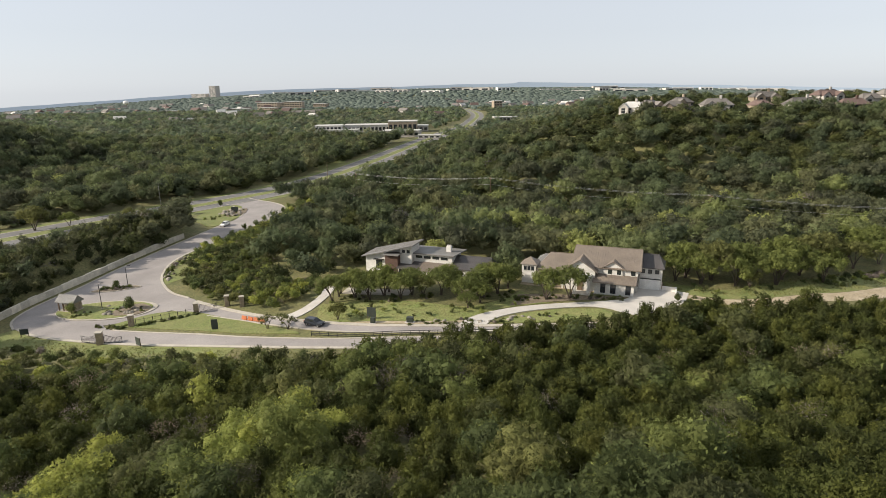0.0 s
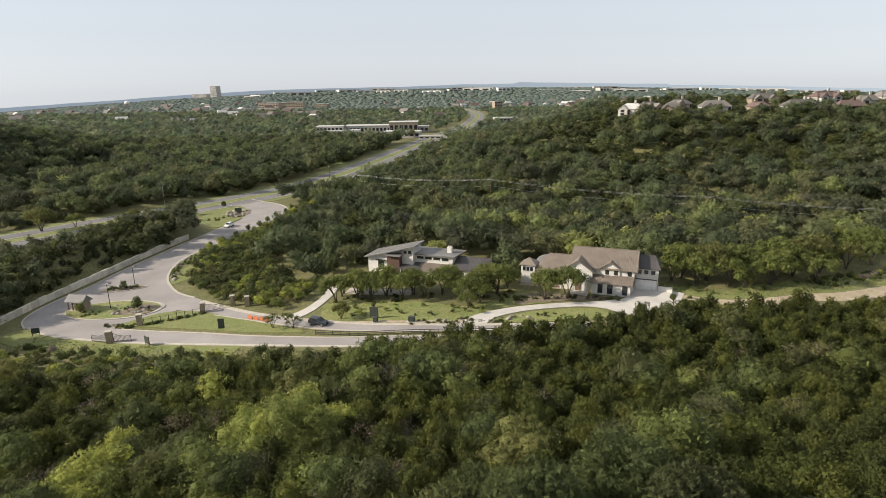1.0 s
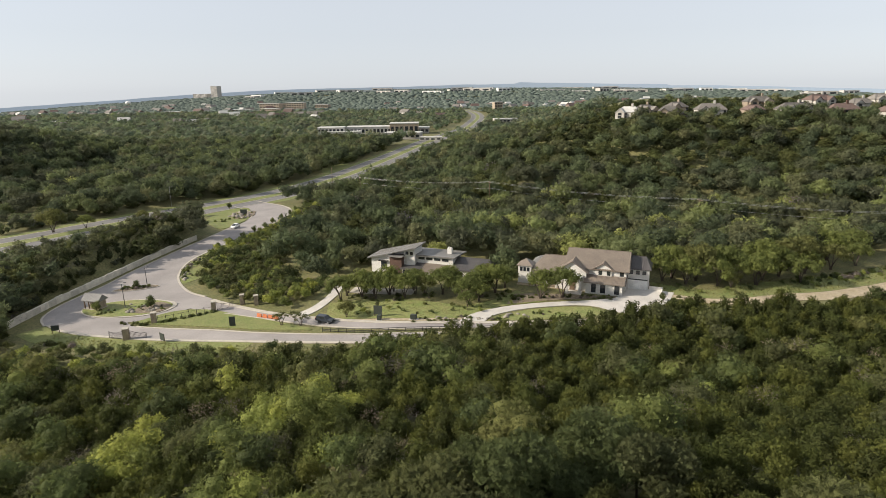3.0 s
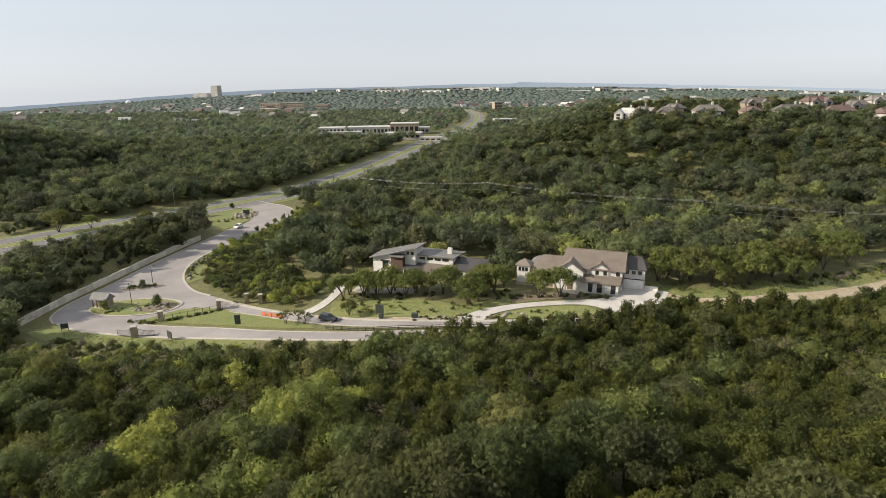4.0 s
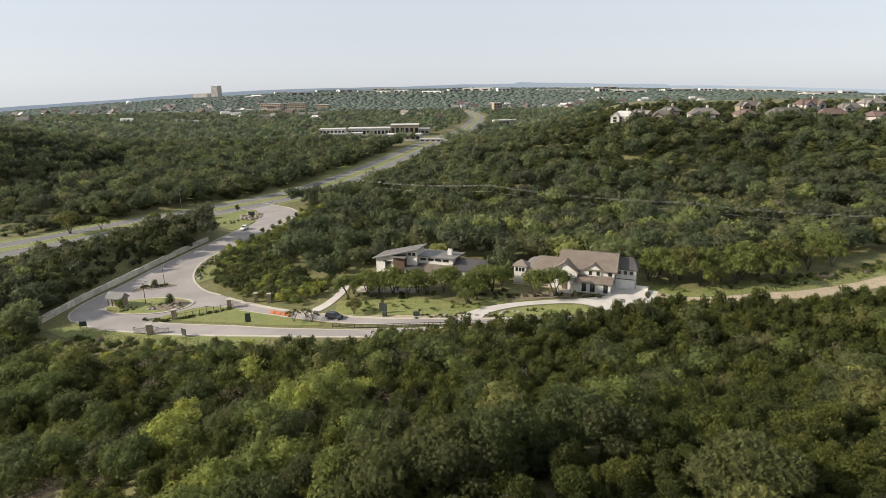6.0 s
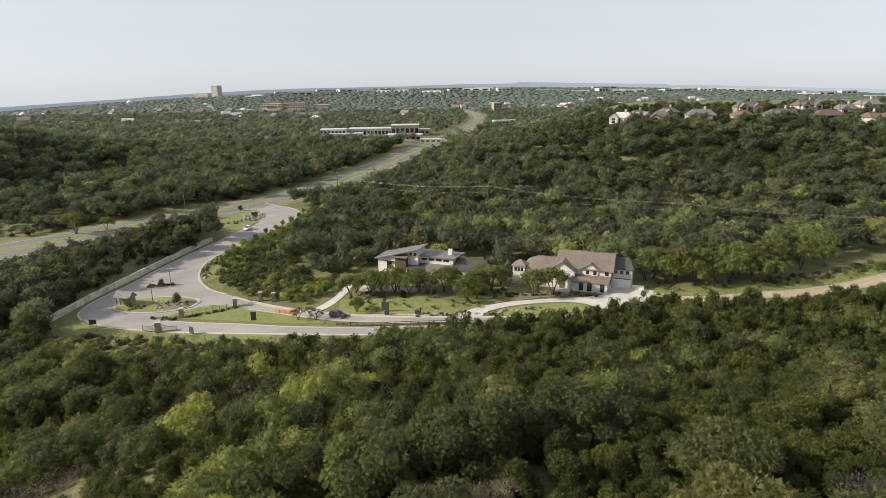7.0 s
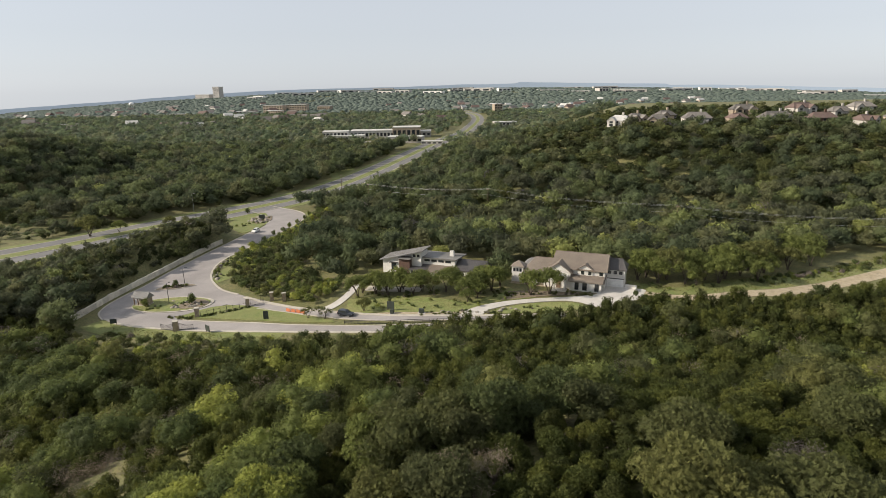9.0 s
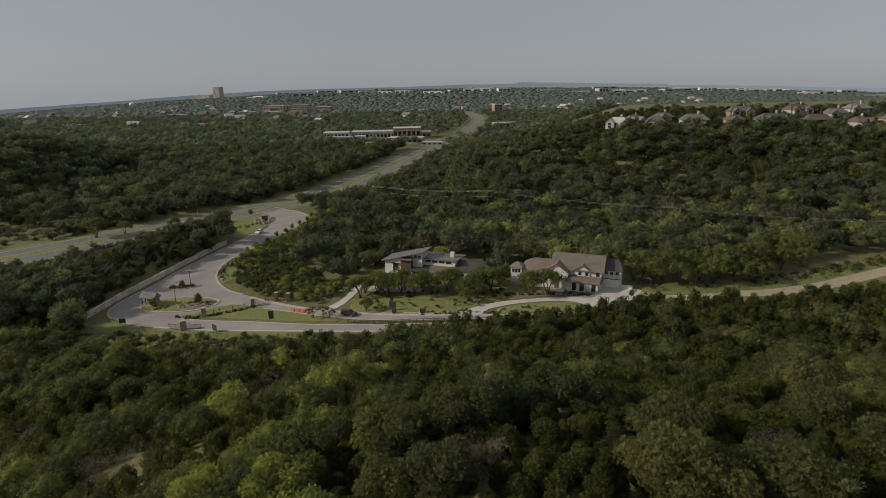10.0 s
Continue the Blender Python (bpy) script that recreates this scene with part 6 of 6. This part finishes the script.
def far_house(x, y, s):
    o = thing("far_house", on(x, y, rnd.uniform(-50, 50)), rnd.choice(("small pale house far off among trees", "small tan house far off among trees", "small grey-roofed house far off among trees")), "house", "far houses")
    wm = rnd.choice((M_palewall, M_tanwall, M_palewall, M_commercial))
    rm = rnd.choice((M_shingle, M_redshingle, M_shingle, M_flatroof))
    w, d, h = 15 * s, 11 * s, rnd.uniform(5, 7.5) * s
    boxed("wall", -w / 2, w / 2, -d / 2, d / 2, -3, h, wm, o)
    bm = bmesh.new()
    prism(bm, [(-w / 2 - 0.6, -d / 2 - 0.6), (w / 2 + 0.6, -d / 2 - 0.6), (w / 2 + 0.6, 0), (-w / 2 - 0.6, 0)], h, [h + 0.1, h + 0.1, h + d * 0.4, h + d * 0.4])
    prism(bm, [(-w / 2 - 0.6, 0), (w / 2 + 0.6, 0), (w / 2 + 0.6, d / 2 + 0.6), (-w / 2 - 0.6, d / 2 + 0.6)], h, [h + d * 0.4, h + d * 0.4, h + 0.1, h + 0.1])
    part("roof", bm, rm, o)
    boxed("window", -w * 0.2, w * 0.2, -d / 2 - 0.12, -d / 2 - 0.01, h * 0.3, h * 0.6, M_glass, o)


for _ in range(150):
    y = rnd.uniform(1050, 2300)
    az = rnd.uniform(-0.72, -0.2) if rnd.random() < 0.6 else rnd.uniform(-0.1, 0.42)
    if az > 0 and y < 1500:
        y += 600
    far_house(y * math.tan(az), y, rnd.uniform(0.9, 1.5))
for x, y, w, h, st in ((-444, 1515, 46, 14, 4), (-500, 1720, 60, 22, 5), (-420, 1690, 50, 24, 5), (-470, 1800, 40, 20, 5), (-360, 1760, 40, 16, 4), (-560, 1640, 60, 9, 2), (-760, 1150, 60, 7, 1), (-820, 1010, 50, 7, 1), (-690, 1510, 40, 10, 2)):
    block("apartment_building", x, y, rnd.uniform(-15, 15), w, 22, h, M_tanwall, "tan apartment block far off above the trees", "apartment building", 7, st, "far apartment blocks")
# skyline: office tower, water tank, distant sheds and city
block("office_tower", -1570, 4150, -20, 52, 44, 78, M_commercial, "tall pale office tower near the skyline", "office tower", 7, 12, "skyline buildings")
block("office_block", -1690, 4200, -20, 120, 40, 32, M_commercial, "broad office block near the skyline", "office building", 12, 5, "skyline buildings")
tank = thing("water_tank", on(-1560, 2960), "white round water tank far off", "water tank")
bm = bmesh.new()
bmesh.ops.create_uvsphere(bm, u_segments=20, v_segments=12, radius=13, matrix=pose(0, 0, 18) @ Matrix.Diagonal((1, 1, 0.75, 1)))
part("bowl", bm, M_white, tank)
part("stem", tube(bmesh.new(), (0, 0, -5), (0, 0, 14), 5, 4, 12), M_white, tank)
for i in range(46):
    az = rnd.uniform(-0.34, 0.62)
    y = rnd.uniform(3300, 4500) * math.cos(az)
    block("far_building", y * math.tan(az), y, rnd.uniform(-30, 30), rnd.uniform(50, 170), 40, rnd.uniform(9, 22), rnd.choice((M_palewall, M_commercial, M_white, M_commercial)), "long pale building near the skyline", "building", 3, 1, "skyline buildings")

# ---- the last ridge, five kilometres off, its haze painted as blue and glow ----
M_backdrop = bpy.data.materials.new("ridge_haze_glow")
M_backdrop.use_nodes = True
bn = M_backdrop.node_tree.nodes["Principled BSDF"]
# base colour and emission stand in for haze; nothing here is a lamp
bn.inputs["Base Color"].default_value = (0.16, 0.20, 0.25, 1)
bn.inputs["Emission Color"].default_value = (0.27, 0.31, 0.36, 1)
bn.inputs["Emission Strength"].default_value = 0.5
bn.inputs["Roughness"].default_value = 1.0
v, f = [], []
N = 240
for i in range(N + 1):
    az = -0.85 + 1.7 * i / N
    x, y = 4720 * math.sin(az), 4720 * math.cos(az)
    base = gz(x * 0.97, y * 0.97)
    top = base + 30 + 10 * noise.noise((az * 5, 0, 0)) + 5 * noise.noise((az * 21, 1, 0)) + (10 if 0.12 < az < 0.35 else 0)
    v += [(x, y, base - 120), (x, y, top), (x * 1.03, y * 1.03, base - 120)]
for i in range(N):
    a = 3 * i
    f += [(a, a + 3, a + 4, a + 1), (a + 1, a + 4, a + 5, a + 2)]
me = bpy.data.meshes.new("backdrop")
me.from_pydata(v, [], f)
tagged(link("backdrop", me, mat=M_backdrop), "skyline ridge with haze as blue colour and glow", "backdrop", kind="structure")
